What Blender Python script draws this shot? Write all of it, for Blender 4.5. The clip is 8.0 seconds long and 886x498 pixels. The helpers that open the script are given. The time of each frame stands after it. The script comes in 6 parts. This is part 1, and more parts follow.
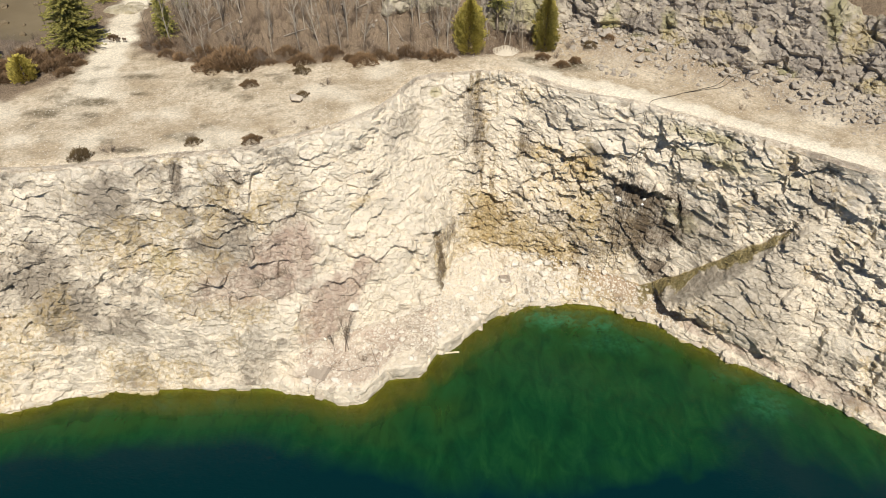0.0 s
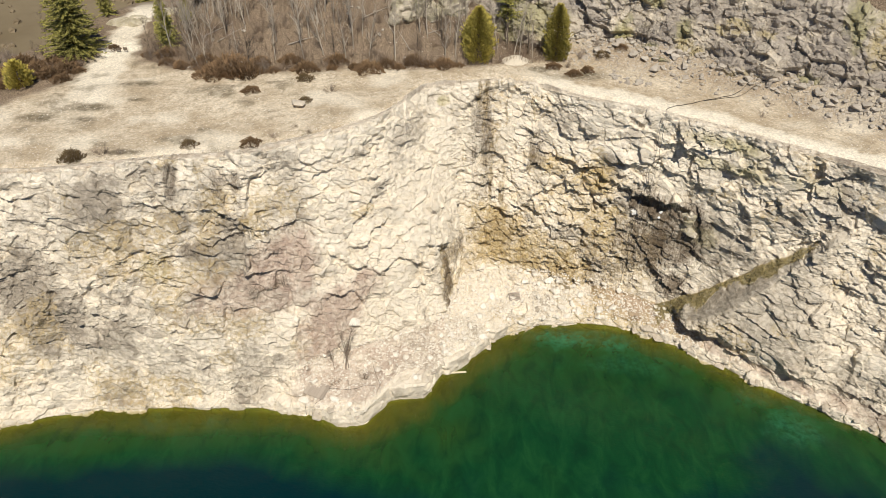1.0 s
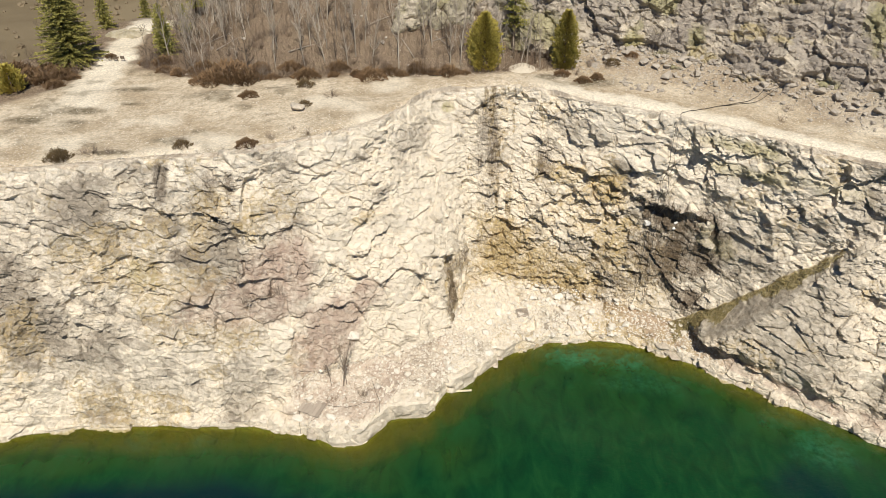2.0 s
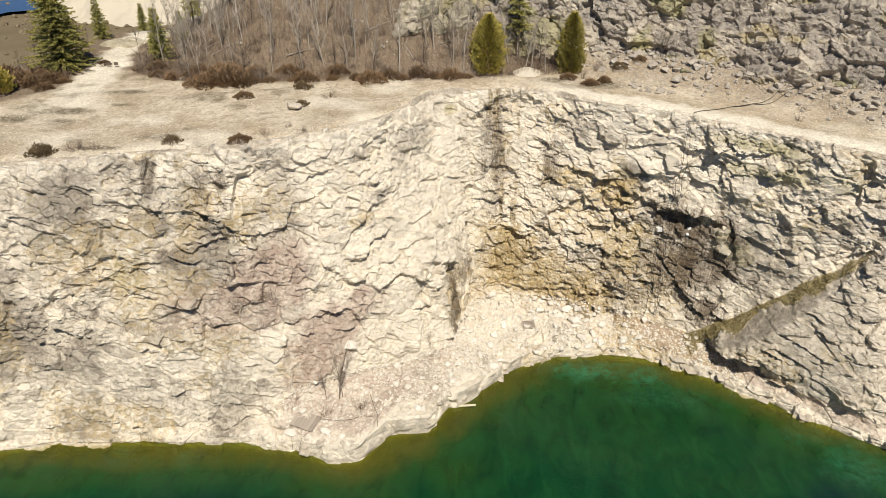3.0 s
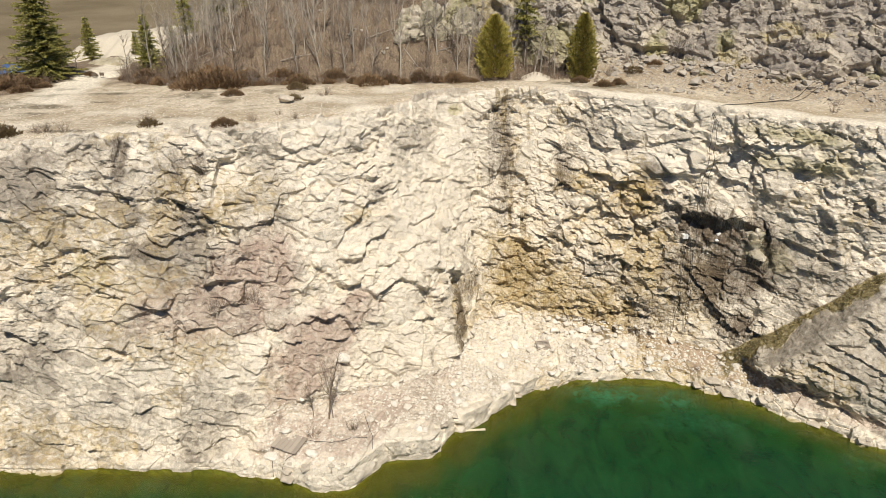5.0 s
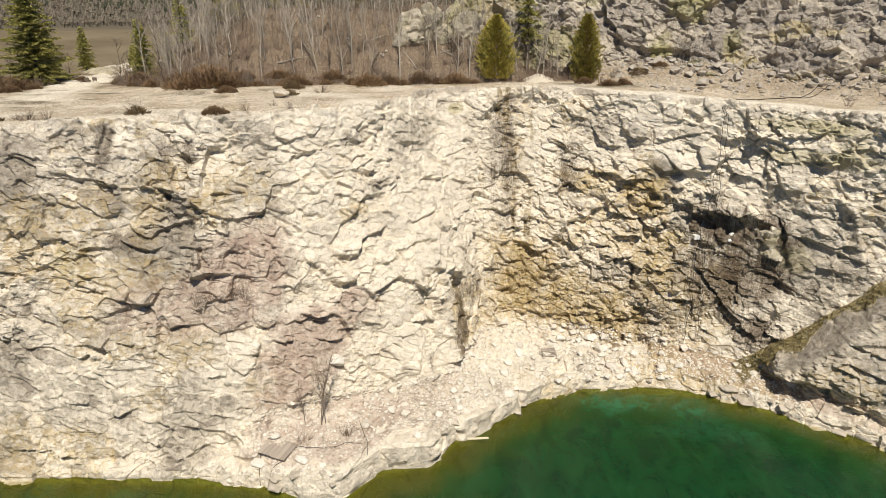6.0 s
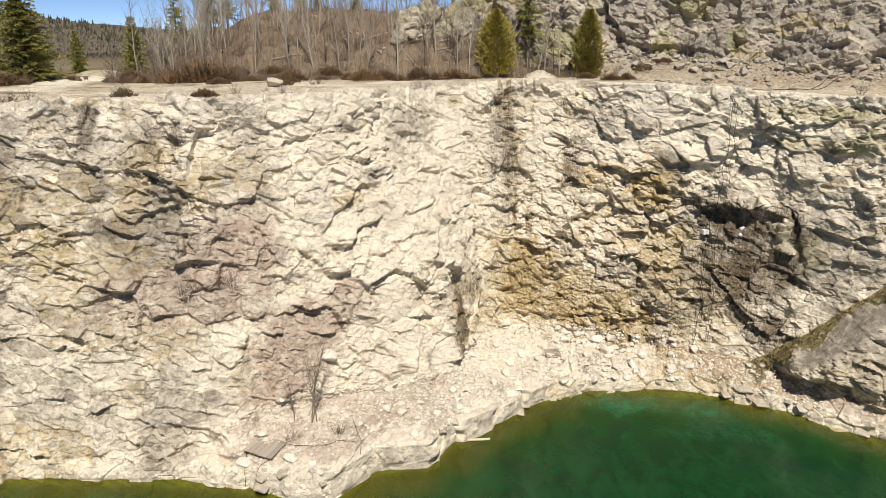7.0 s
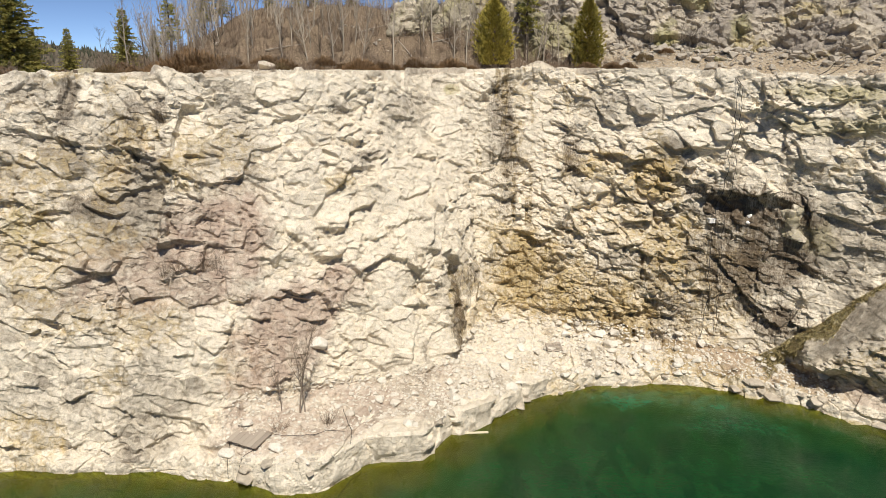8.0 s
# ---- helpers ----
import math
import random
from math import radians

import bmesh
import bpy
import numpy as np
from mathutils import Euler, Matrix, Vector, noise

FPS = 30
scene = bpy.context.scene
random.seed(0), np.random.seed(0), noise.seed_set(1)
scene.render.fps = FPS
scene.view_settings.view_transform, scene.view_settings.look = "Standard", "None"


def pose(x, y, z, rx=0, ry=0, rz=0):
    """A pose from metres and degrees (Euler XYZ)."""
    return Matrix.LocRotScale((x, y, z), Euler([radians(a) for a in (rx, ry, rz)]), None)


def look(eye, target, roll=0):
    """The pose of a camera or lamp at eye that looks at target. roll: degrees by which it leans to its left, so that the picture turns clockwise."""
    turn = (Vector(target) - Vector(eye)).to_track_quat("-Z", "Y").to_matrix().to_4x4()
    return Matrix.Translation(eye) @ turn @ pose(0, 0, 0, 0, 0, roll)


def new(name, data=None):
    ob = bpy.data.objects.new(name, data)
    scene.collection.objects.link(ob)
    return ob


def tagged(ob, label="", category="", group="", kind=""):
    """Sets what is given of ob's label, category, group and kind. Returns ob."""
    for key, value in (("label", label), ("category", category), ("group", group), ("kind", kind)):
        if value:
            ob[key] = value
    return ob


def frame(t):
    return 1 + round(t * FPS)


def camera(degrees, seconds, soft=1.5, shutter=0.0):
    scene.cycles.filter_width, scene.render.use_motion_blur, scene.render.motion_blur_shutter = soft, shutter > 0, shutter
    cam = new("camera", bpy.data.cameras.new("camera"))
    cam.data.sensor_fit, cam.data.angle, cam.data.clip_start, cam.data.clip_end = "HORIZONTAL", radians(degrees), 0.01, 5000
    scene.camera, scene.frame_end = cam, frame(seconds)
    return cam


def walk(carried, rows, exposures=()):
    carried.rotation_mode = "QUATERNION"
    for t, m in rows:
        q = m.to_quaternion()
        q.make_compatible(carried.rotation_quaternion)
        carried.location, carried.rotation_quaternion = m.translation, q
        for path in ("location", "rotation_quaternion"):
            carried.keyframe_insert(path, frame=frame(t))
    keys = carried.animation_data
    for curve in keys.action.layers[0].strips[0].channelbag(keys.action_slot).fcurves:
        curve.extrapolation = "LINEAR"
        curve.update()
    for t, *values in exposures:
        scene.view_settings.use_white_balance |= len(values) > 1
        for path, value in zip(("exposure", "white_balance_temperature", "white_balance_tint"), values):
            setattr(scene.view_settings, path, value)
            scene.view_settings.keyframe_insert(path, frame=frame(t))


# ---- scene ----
# ---------------------------------------------------------------- camera
cam = camera(64.2, 8.0, soft=0.9)
METRES, EYE, TILT, LEAN, TURN = 37.0, 59.85, -40.0, 0.0, 0.0
ROWS = [
    (0.0, 0.0, 0.0, 0.0, 0.0, 0.0, -0.0),
    (0.5, 0.0005, 0.0511, -0.0412, 0.32, 1.66, -0.22),
    (1.0, -0.0, 0.1027, -0.0821, 0.53, 3.41, -0.38),
    (1.5, -0.0006, 0.1549, -0.1216, 0.71, 5.15, -0.51),
    (3.0, -0.0066, 0.3141, -0.2393, 0.88, 10.13, -0.63),
    (3.5, -0.0094, 0.369, -0.2785, 0.91, 11.91, -0.61),
    (4.0, -0.0126, 0.4242, -0.316, 0.97, 13.62, -0.58),
    (4.5, -0.0165, 0.4792, -0.3522, 0.95, 15.3, -0.57),
    (6.0, -0.0168, 0.6371, -0.4593, 1.02, 20.51, -0.58),
    (6.5, -0.0176, 0.6877, -0.4903, 1.0, 22.15, -0.56),
    (7.0, -0.0153, 0.7323, -0.5168, 1.01, 23.26, -0.58),
    (7.5, -0.0115, 0.778, -0.5451, 1.02, 24.34, -0.57),
    (8.0, -0.0083, 0.8207, -0.5683, 1.02, 25.46, -0.56),
]
walk(cam, [(t, pose(0, 0, EYE, TILT, LEAN, TURN) @ pose(METRES * x, METRES * y, METRES * z, 90 + pitch, roll, yaw)) for t, x, y, z, yaw, pitch, roll in ROWS])

# ---------------------------------------------------------------- sky, sun, exposure
SUN = Vector((0.13, -0.71, 0.97)).normalized()
world = bpy.data.worlds.new("sky")
scene.world = world
world.use_nodes = True
wn = world.node_tree
wn.nodes.clear()
sky = wn.nodes.new("ShaderNodeTexSky")
sky.sky_type = "NISHITA"
sky.sun_disc = False
sky.sun_elevation = math.asin(SUN.z)
sky.sun_rotation = math.atan2(SUN.x, SUN.y)
sky.altitude = 8500
sky.air_density, sky.dust_density, sky.ozone_density = 0.8, 0.0, 1.5
bg = wn.nodes.new("ShaderNodeBackground")
bg.inputs["Strength"].default_value = 0.105
wo = wn.nodes.new("ShaderNodeOutputWorld")
wn.links.new(sky.outputs[0], bg.inputs["Color"])
wn.links.new(bg.outputs[0], wo.inputs["Surface"])
sun_data = bpy.data.lights.new("sun", "SUN")
sun_data.energy, sun_data.angle, sun_data.color = 4.6, radians(0.55), (1.0, 0.94, 0.85)
sun = new("sun", sun_data)
sun.matrix_world = look(SUN * 200, (0, 0, 0))
scene.view_settings.exposure = 0.16

import itertools

# ---------------------------------------------------------------- numeric tools
def rnd(*ints):
    """A repeatable random number 0..1 for integer arrays."""
    h = np.zeros(np.broadcast(*ints).shape, np.uint32) + np.uint32(2166136261)
    for k, i in enumerate(ints):
        h = (h ^ (np.asarray(i, np.int64) & 0xFFFFFFFF).astype(np.uint32)) * np.uint32(16777619 + 2 * k)
        h ^= h >> np.uint32(15)
        h = h * np.uint32(2246822519)
        h ^= h >> np.uint32(13)
    return h.astype(np.float64) / 4294967295.0


def smooth(e0, e1, x):
    t = np.clip((x - e0) / (e1 - e0), 0, 1)
    return t * t * (3 - 2 * t)


def value_noise(x, y, z, seed=0):
    x, y, z = np.broadcast_arrays(x, y, z)
    xi, yi, zi = np.floor(x), np.floor(y), np.floor(z)
    fx, fy, fz = x - xi, y - yi, z - zi
    fx, fy, fz = fx * fx * (3 - 2 * fx), fy * fy * (3 - 2 * fy), fz * fz * (3 - 2 * fz)
    xi, yi, zi = xi.astype(np.int64), yi.astype(np.int64), zi.astype(np.int64)
    out = 0
    for dx in (0, 1):
        for dy in (0, 1):
            for dz in (0, 1):
                wgt = (fx if dx else 1 - fx) * (fy if dy else 1 - fy) * (fz if dz else 1 - fz)
                out = out + wgt * rnd(xi + dx, yi + dy, zi + dz, seed)
    return out


def fbm(x, y, z=0.0, octaves=4, seed=0, gain=0.5):
    """Fractal noise about 0, roughly -1..1."""
    out, amp, tot = 0, 1.0, 0.0
    x, y, z = np.asarray(x, float), np.asarray(y, float), np.asarray(z, float)
    for o in range(octaves):
        out = out + amp * (2 * value_noise(x, y, z, seed + 17 * o) - 1)
        tot += amp
        amp *= gain
        x, y, z = x * 2.03 + 5.1, y * 2.03 + 1.7, z * 2.03 + 9.2
    return out / tot * 1.6


def cells(u, v, seed):
    """Jittered cells: distances to the two nearest seeds, and for each of the two the offset from it and its cell."""
    iu, iv = np.floor(u).astype(np.int64), np.floor(v).astype(np.int64)
    one = [np.full(u.shape, 9.0), np.zeros(u.shape), np.zeros(u.shape), iu.copy(), iv.copy()]
    two = [a.copy() for a in one]
    for du in (-1, 0, 1):
        for dv in (-1, 0, 1):
            cu, cv = iu + du, iv + dv
            dx, dy = u - cu - rnd(cu, cv, seed), v - cv - rnd(cu, cv, seed + 1)
            d = (0.55 * np.maximum(np.abs(dx), np.abs(dy)) + 0.45 * np.hypot(dx, dy))
            got = [d, dx, dy, cu, cv]
            first = d < one[0]
            second = ~first & (d < two[0])
            two = [np.where(first, o, np.where(second, g, t)) for o, g, t in zip(one, got, two)]
            one = [np.where(first, g, o) for o, g in zip(one, got)]
    return one, two


def blocks(a, b, size, stretch, angle, seed, step, tilt, crack, warp=0.2, ramp=0.12):
    """Relief of fractured rock: tilted facets that step at their joints over ramp metres, with open cracks."""
    wa = a + warp * size * fbm(a / size * 0.5, b / size * 0.5, 3.3, 1, seed + 50)
    wb = b + warp * size * fbm(a / size * 0.5, b / size * 0.5, 7.7, 1, seed + 60)
    c, s = math.cos(radians(angle)), math.sin(radians(angle))
    u, v = (c * wa + s * wb) / (size * stretch), (-s * wa + c * wb) / size
    one, two = cells(u, v, seed)
    gap = two[0] - one[0]
    high = []
    for _, dx, dy, ci, cj in (one, two):
        high.append(step * (rnd(ci, cj, seed + 2) - 0.5) + tilt * size * ((rnd(ci, cj, seed + 3) - 0.5) * dx * stretch + (rnd(ci, cj, seed + 4) - 0.55) * dy))
    w = 0.5 * (1 - smooth(0.0, ramp / size, gap))
    return high[0] * (1 - w) + high[1] * w - crack * (1 - smooth(0.0, max(0.07, 0.6 * ramp / size), gap))


CELL_RND = np.random.default_rng(7).random((8, 64, 64, 64)).astype(np.float32)


def rubble(q, size, stretch, dip, seed, step, tilt, crack, ramp=0.10, lean=0.0):
    """Relief of solid rock broken into blocks in space. q: places (n, 3); stretch: (across, up); dip: degrees, falling to the right. Gives the relief and a random tone for each block."""
    c, s = math.cos(radians(dip)), math.sin(radians(dip))
    g = np.stack([(c * q[:, 0] - s * q[:, 2]) / (size * stretch[0]), q[:, 1] / (size * stretch[0]), (s * q[:, 0] + c * q[:, 2]) / (size * stretch[1])], 0).astype(np.float32)
    i0 = np.floor(g).astype(np.int32)
    f = g - i0
    n = q.shape[0]
    d1, d2 = np.full(n, 9, np.float32), np.full(n, 9, np.float32)
    h1, h2, tone, next_tone = (np.zeros(n, np.float32) for _ in range(4))
    for o in itertools.product((-1, 0, 1), repeat=3):
        j = [(i0[k] + o[k] + seed * (7 + 6 * k)) & 63 for k in range(3)]
        key = (j[0] * 64 + j[1]) * 64 + j[2]
        rv = [CELL_RND[k].reshape(-1)[key] for k in range(7)]
        e = [f[k] - o[k] - rv[k] for k in range(3)]
        d = 0.6 * np.sqrt(e[0] ** 2 + e[1] ** 2 + e[2] ** 2) + 0.4 * np.maximum(np.maximum(np.abs(e[0]), np.abs(e[1])), np.abs(e[2]))
        h = step * (rv[3] - 0.5) + tilt * size * ((rv[4] - 0.5) * e[0] * stretch[0] + (rv[5] - 0.5) * e[1] * stretch[0] + (rv[6] - 0.5 + lean) * e[2] * stretch[1])
        first = d < d1
        second = ~first & (d < d2)
        own = CELL_RND[7].reshape(-1)[key]
        d2, h2, next_tone = np.where(first, d1, np.where(second, d, d2)), np.where(first, h1, np.where(second, h, h2)), np.where(first, tone, np.where(second, own, next_tone))
        d1, h1, tone = np.where(first, d, d1), np.where(first, h, h1), np.where(first, own, tone)
    gap = (d2 - d1) * size
    w = 0.5 * (1 - smooth(0.0, ramp, gap))
    return h1 * (1 - w) + h2 * w - crack * ((tone + next_tone) % 1.0 < 0.3) * (1 - smooth(0.0, 0.8 * ramp, gap)), tone


def facets(a, b, size, stretch, angle, seed, warp=0.42):
    """Relief of flat facets meeting at fairly straight edges, about -0.5..0.5."""
    wa = a + warp * size * fbm(a / size * 0.55, b / size * 0.55, 2.3, 1, seed + 70)
    wb = b + warp * size * fbm(a / size * 0.55, b / size * 0.55, 4.7, 1, seed + 80)
    c, s = math.cos(radians(angle)), math.sin(radians(angle))
    u, v = (c * wa + s * wb) / (size * stretch), (-s * wa + c * wb) / size
    u, v = u - 0.5 * v, v * 1.0
    iu, iv = np.floor(u).astype(np.int64), np.floor(v).astype(np.int64)
    fu, fv = u - iu, v - iv
    h00, h10, h01, h11 = rnd(iu, iv, seed), rnd(iu + 1, iv, seed), rnd(iu, iv + 1, seed), rnd(iu + 1, iv + 1, seed)
    low = fu + fv < 1
    return np.where(low, h00 + fu * (h10 - h00) + fv * (h01 - h00), h11 + (1 - fu) * (h01 - h11) + (1 - fv) * (h10 - h11)) - 0.5


def along(line, x, y):
    """Signed distance to a polyline (positive to the left of its run) and how far along it (0..1)."""
    line = np.asarray(line, float)
    seg = np.hypot(*(line[1:] - line[:-1]).T)
    total, start = seg.sum(), 0.0
    best, sign, place = np.full(x.shape, 1e9), np.zeros(x.shape), np.zeros(x.shape)
    for p, q, l in zip(line[:-1], line[1:], seg):
        t = np.clip(((x - p[0]) * (q[0] - p[0]) + (y - p[1]) * (q[1] - p[1])) / (l * l), 0, 1)
        ex, ey = x - p[0] - t * (q[0] - p[0]), y - p[1] - t * (q[1] - p[1])
        d = np.hypot(ex, ey)
        near = d < best
        side = np.sign((q[0] - p[0]) * ey - (q[1] - p[1]) * ex)
        best, sign, place = np.where(near, d, best), np.where(near, side, sign), np.where(near, (start + t * l) / total, place)
        start += l
    return best * sign, place


def blob(x, z, x0, z0, rx, rz, angle=0.0, ragged=0.5, seed=0, rag=None):
    """A soft patch with a ragged outline, 0..1. rag: ready noise for the outline."""
    out = np.zeros_like(x)
    big = 2.2 * max(rx, rz)
    sel = (np.abs(x - x0) < big) & (np.abs(z - z0) < big)
    xs, zs = x[sel], z[sel]
    c, s = math.cos(radians(angle)), math.sin(radians(angle))
    u, v = (c * (xs - x0) + s * (zs - z0)) / rx, (-s * (xs - x0) + c * (zs - z0)) / rz
    r = rag[sel] if rag is not None else fbm(xs / 1.7, zs / 1.7, seed * 3.1, 4, seed + 7)
    out[sel] = 1 - smooth(0.35, 1.3, np.hypot(u, v) + ragged * r)
    return out

# ---------------------------------------------------------------- plan of the quarry: shore, foot, middle and rim of the wall
SHORE = [(-62, 43), (-45.4, 44.9), (-35.2, 48), (-27, 48), (-18.9, 48), (-14, 47.3), (-10.9, 46.1), (-8.3, 46.2), (-6, 49.5), (-2.6, 50.1),
         (-0.9, 52.8), (0.5, 54.4), (2.8, 55.7), (5.1, 58.8), (9.9, 60.4), (14.7, 61), (20.5, 60), (24.2, 57.8), (27.6, 55.3), (33.8, 50.7),
         (44.5, 42.6), (62, 30)]
FOOT = [(-62, 43.5, 1), (-45.4, 45.5, 1), (-35.5, 48.3, 1), (-27, 48.5, 1), (-18.5, 48.7, 1.2), (-14.5, 51, 3.2), (-10.5, 53.5, 2.8),
        (-7.5, 55, 2.6), (-5.6, 55.8, 2.5), (-3, 57, 2.4), (-0.8, 58.8, 2.5), (0.2, 61.5, 2.8), (1.6, 65.6, 2.9), (5, 67, 2.8), (10.5, 67, 2.4), (15, 65.6, 2.2), (20, 64, 2),
        (25.5, 60.5, 1.8), (28.5, 56.5, 1.8), (34.5, 51.5, 1.5), (45.3, 43.6, 1.5), (63, 31, 1.5)]
MIDDLE = [(-62, 47, 12), (-45, 49.5, 12), (-35.5, 50.5, 11), (-27, 50.8, 11), (-18, 52.6, 11), (-14, 54, 10.5), (-10.8, 55, 9.5),
          (-7.5, 57.5, 10.5), (-5.8, 58.6, 10.5), (-3.4, 59.6, 10.5), (-1.4, 61.2, 10.5), (-0.3, 64.5, 10), (1.2, 68.4, 9), (5, 69.5, 10), (10, 68.7, 10.5), (14.8, 67.6, 10.5),
          (20.3, 66.2, 11), (26, 62.8, 10), (31, 58.3, 10.5), (37, 54, 11), (46.5, 47, 11), (64, 34, 11)]
RIM = [(-62, 53), (-45, 54), (-35, 54.6), (-26.5, 56), (-18.7, 57.2), (-14.2, 59.6), (-10.4, 61.8), (-7.2, 64.6), (-6, 66.3), (-4.6, 69),
       (-3, 72), (-1, 72.8), (1.2, 73), (5.5, 73.7), (9.8, 72.5), (14, 69), (20.5, 66.8), (26.5, 63.5), (32, 59.4), (38, 55.2), (48, 48.5), (65, 36)]
CENTRE = np.array((0.0, -10.0))
FAR_SIDE = [(86, 5), (78, -45), (40, -85), (-30, -90), (-78, -55), (-90, 0), (-80, 40)]
BACK_FOOT = [(-3, 85.5, 26.5), (2, 86, 26), (6, 85.5, 24.6), (12, 84, 24.2), (17, 81.8, 24.2), (22, 80.5, 24.2), (28, 77.5, 24.2), (33, 73.8, 24.0),
             (39, 68.5, 23.8), (45, 63, 23.8), (60, 50, 23.8)]
BACK_TOP = [(-3, 87.5, 30.0), (2, 89.5, 32.5), (6.5, 88.8, 33), (12.5, 88, 33.5), (17.5, 85.5, 33.5), (22.5, 84, 33), (29, 82, 33), (34.5, 77.8, 32.5),
            (41, 72.5, 31.8), (47.5, 66.5, 31.5), (63, 54, 31)]
BACK_LINE = [(-80, 60), (-47, 68), (-43, 73), (-38, 82), (-33, 78.5), (-24.6, 74.6), (-16.6, 76.8), (-9.5, 77.6), (-1, 77.6), (5, 78.4), (12, 79)]


def rim_z(x, y):
    return 23.85 - 0.5 * smooth(15, 26, x) - 0.35 * smooth(-22, -36, x)


def ground_z(x, y):
    """Height of the ground behind the rim: bench, wooded hill, rock terrace, valley and far ridges."""
    x, y = np.broadcast_arrays(np.asarray(x, float), np.asarray(y, float))
    z = rim_z(x, y) + 0.14 * fbm(x / 6, y / 6, 0.5, 3, 11) + 0.05 * fbm(x / 1.1, y / 1.1, 0.5, 3, 12)
    back = np.interp(x, [p[0] for p in BACK_LINE], [p[1] for p in BACK_LINE])
    # wooded hill
    up = np.clip(y - back, 0, 60)
    hill = (9.5 * (1 - np.exp(-up / 13.0)) + 0.02 * up) * smooth(-37, -13, x + 0.35 * (y - 80)) * smooth(0.0, 2.5, up)
    hill = hill * (1 + 0.12 * fbm(x / 5, y / 5, 1.5, 3, 21)) + 0.25 * fbm(x / 1.6, y / 1.6, 2.5, 3, 22) * smooth(0, 3, up)
    # rock terrace behind the bench
    fx, fy = [p[0] for p in BACK_FOOT], [p[1] for p in BACK_FOOT]
    tx, ty, tz = [p[0] for p in BACK_TOP], [p[1] for p in BACK_TOP], [p[2] for p in BACK_TOP]
    f_y, t_y, t_z = np.interp(x, fx, fy), np.interp(x, tx, ty), np.interp(x, tx, tz)
    scree = 2.3 * smooth(-4.6, 0.8, y - f_y) * smooth(10, 16, x)
    rock = (t_z - 24.0) * np.clip((y - f_y - 2.8) / (t_y - f_y), 0, 1) + 0.05 * np.clip(y - t_y, 0, 60)
    right = smooth(2, 9, x)
    z = z + hill * (1 - right) + (scree + rock) * right
    # valley to the left and behind, then far ridges
    r = np.hypot(x, y)
    fall = smooth(96, 150, y + 0.25 * np.clip(x + 40, -40, 60) + 24 * smooth(-45, -54, x) * smooth(70, 84, y)) * smooth(10, -25, x - 0.35 * (y - 90))
    z = z * (1 - fall) + fall * (3.5 + 0.6 * fbm(x / 30, y / 30, 4.5, 3, 31))
    ang = np.degrees(np.arctan2(x, y))
    ridge = 11 * smooth(230, 560, r) + smooth(540, 950, r) * (18 + 28 * smooth(-22, -36, ang) + 5 * fbm(x / 170, y / 170, 1.0, 3, 41)) + smooth(1400, 2400, r) * (24 + 16 * fbm(x / 420, y / 420, 2.0, 3, 42))
    keep = smooth(-60, 20, y)
    return z + ridge * keep * smooth(60, 300, r)

# ---------------------------------------------------------------- materials
def material(name):
    m = bpy.data.materials.new(name)
    m.use_nodes = True
    nt = m.node_tree
    nt.nodes.clear()
    out = nt.nodes.new("ShaderNodeOutputMaterial")
    sh = nt.nodes.new("ShaderNodeBsdfPrincipled")
    nt.links.new(sh.outputs[0], out.inputs["Surface"])
    sh.inputs["Roughness"].default_value = 0.9
    sh.inputs["Specular IOR Level"].default_value = 0.25
    return m, nt, sh


def put(nt, socket, value):
    if isinstance(value, bpy.types.NodeSocket):
        nt.links.new(value, socket)
    elif isinstance(value, tuple) and len(value) == 3 and socket.type == "RGBA":
        socket.default_value = (*value, 1)
    else:
        socket.default_value = value


def coords(nt, scale=(1, 1, 1), rot=(0, 0, 0), which="Object"):
    tc = nt.nodes.new("ShaderNodeTexCoord")
    mp = nt.nodes.new("ShaderNodeMapping")
    mp.inputs["Scale"].default_value = scale
    mp.inputs["Rotation"].default_value = rot
    nt.links.new(tc.outputs[which], mp.inputs["Vector"])
    return mp.outputs[0]


def noise_fac(nt, vec, scale, detail=4, rough=0.6, distort=0.0):
    n = nt.nodes.new("ShaderNodeTexNoise")
    n.inputs["Scale"].default_value, n.inputs["Detail"].default_value = scale, detail
    n.inputs["Roughness"].default_value, n.inputs["Distortion"].default_value = rough, distort
    nt.links.new(vec, n.inputs["Vector"])
    return n.outputs["Fac"]


def cell_fac(nt, vec, scale, feature="DISTANCE_TO_EDGE", output="Distance"):
    n = nt.nodes.new("ShaderNodeTexVoronoi")
    n.feature = feature
    n.inputs["Scale"].default_value = scale
    nt.links.new(vec, n.inputs["Vector"])
    return n.outputs[output]


def span(nt, value, lo, hi, to_lo=0.0, to_hi=1.0):
    n = nt.nodes.new("ShaderNodeMapRange")
    for key, v in (("From Min", lo), ("From Max", hi), ("To Min", to_lo), ("To Max", to_hi)):
        n.inputs[key].default_value = v
    nt.links.new(value, n.inputs["Value"])
    return n.outputs[0]


def calc(nt, op, a, b=0.0):
    n = nt.nodes.new("ShaderNodeMath")
    n.operation = op
    put(nt, n.inputs[0], a)
    put(nt, n.inputs[1], b)
    return n.outputs[0]


def blend(nt, fac, a, b, how="MIX"):
    n = nt.nodes.new("ShaderNodeMix")
    n.data_type = "RGBA"
    n.blend_type = how
    put(nt, n.inputs[0], fac)
    put(nt, n.inputs[6], a)
    put(nt, n.inputs[7], b)
    return n.outputs[2]


def attr(nt, name):
    n = nt.nodes.new("ShaderNodeAttribute")
    n.attribute_name = name
    return n


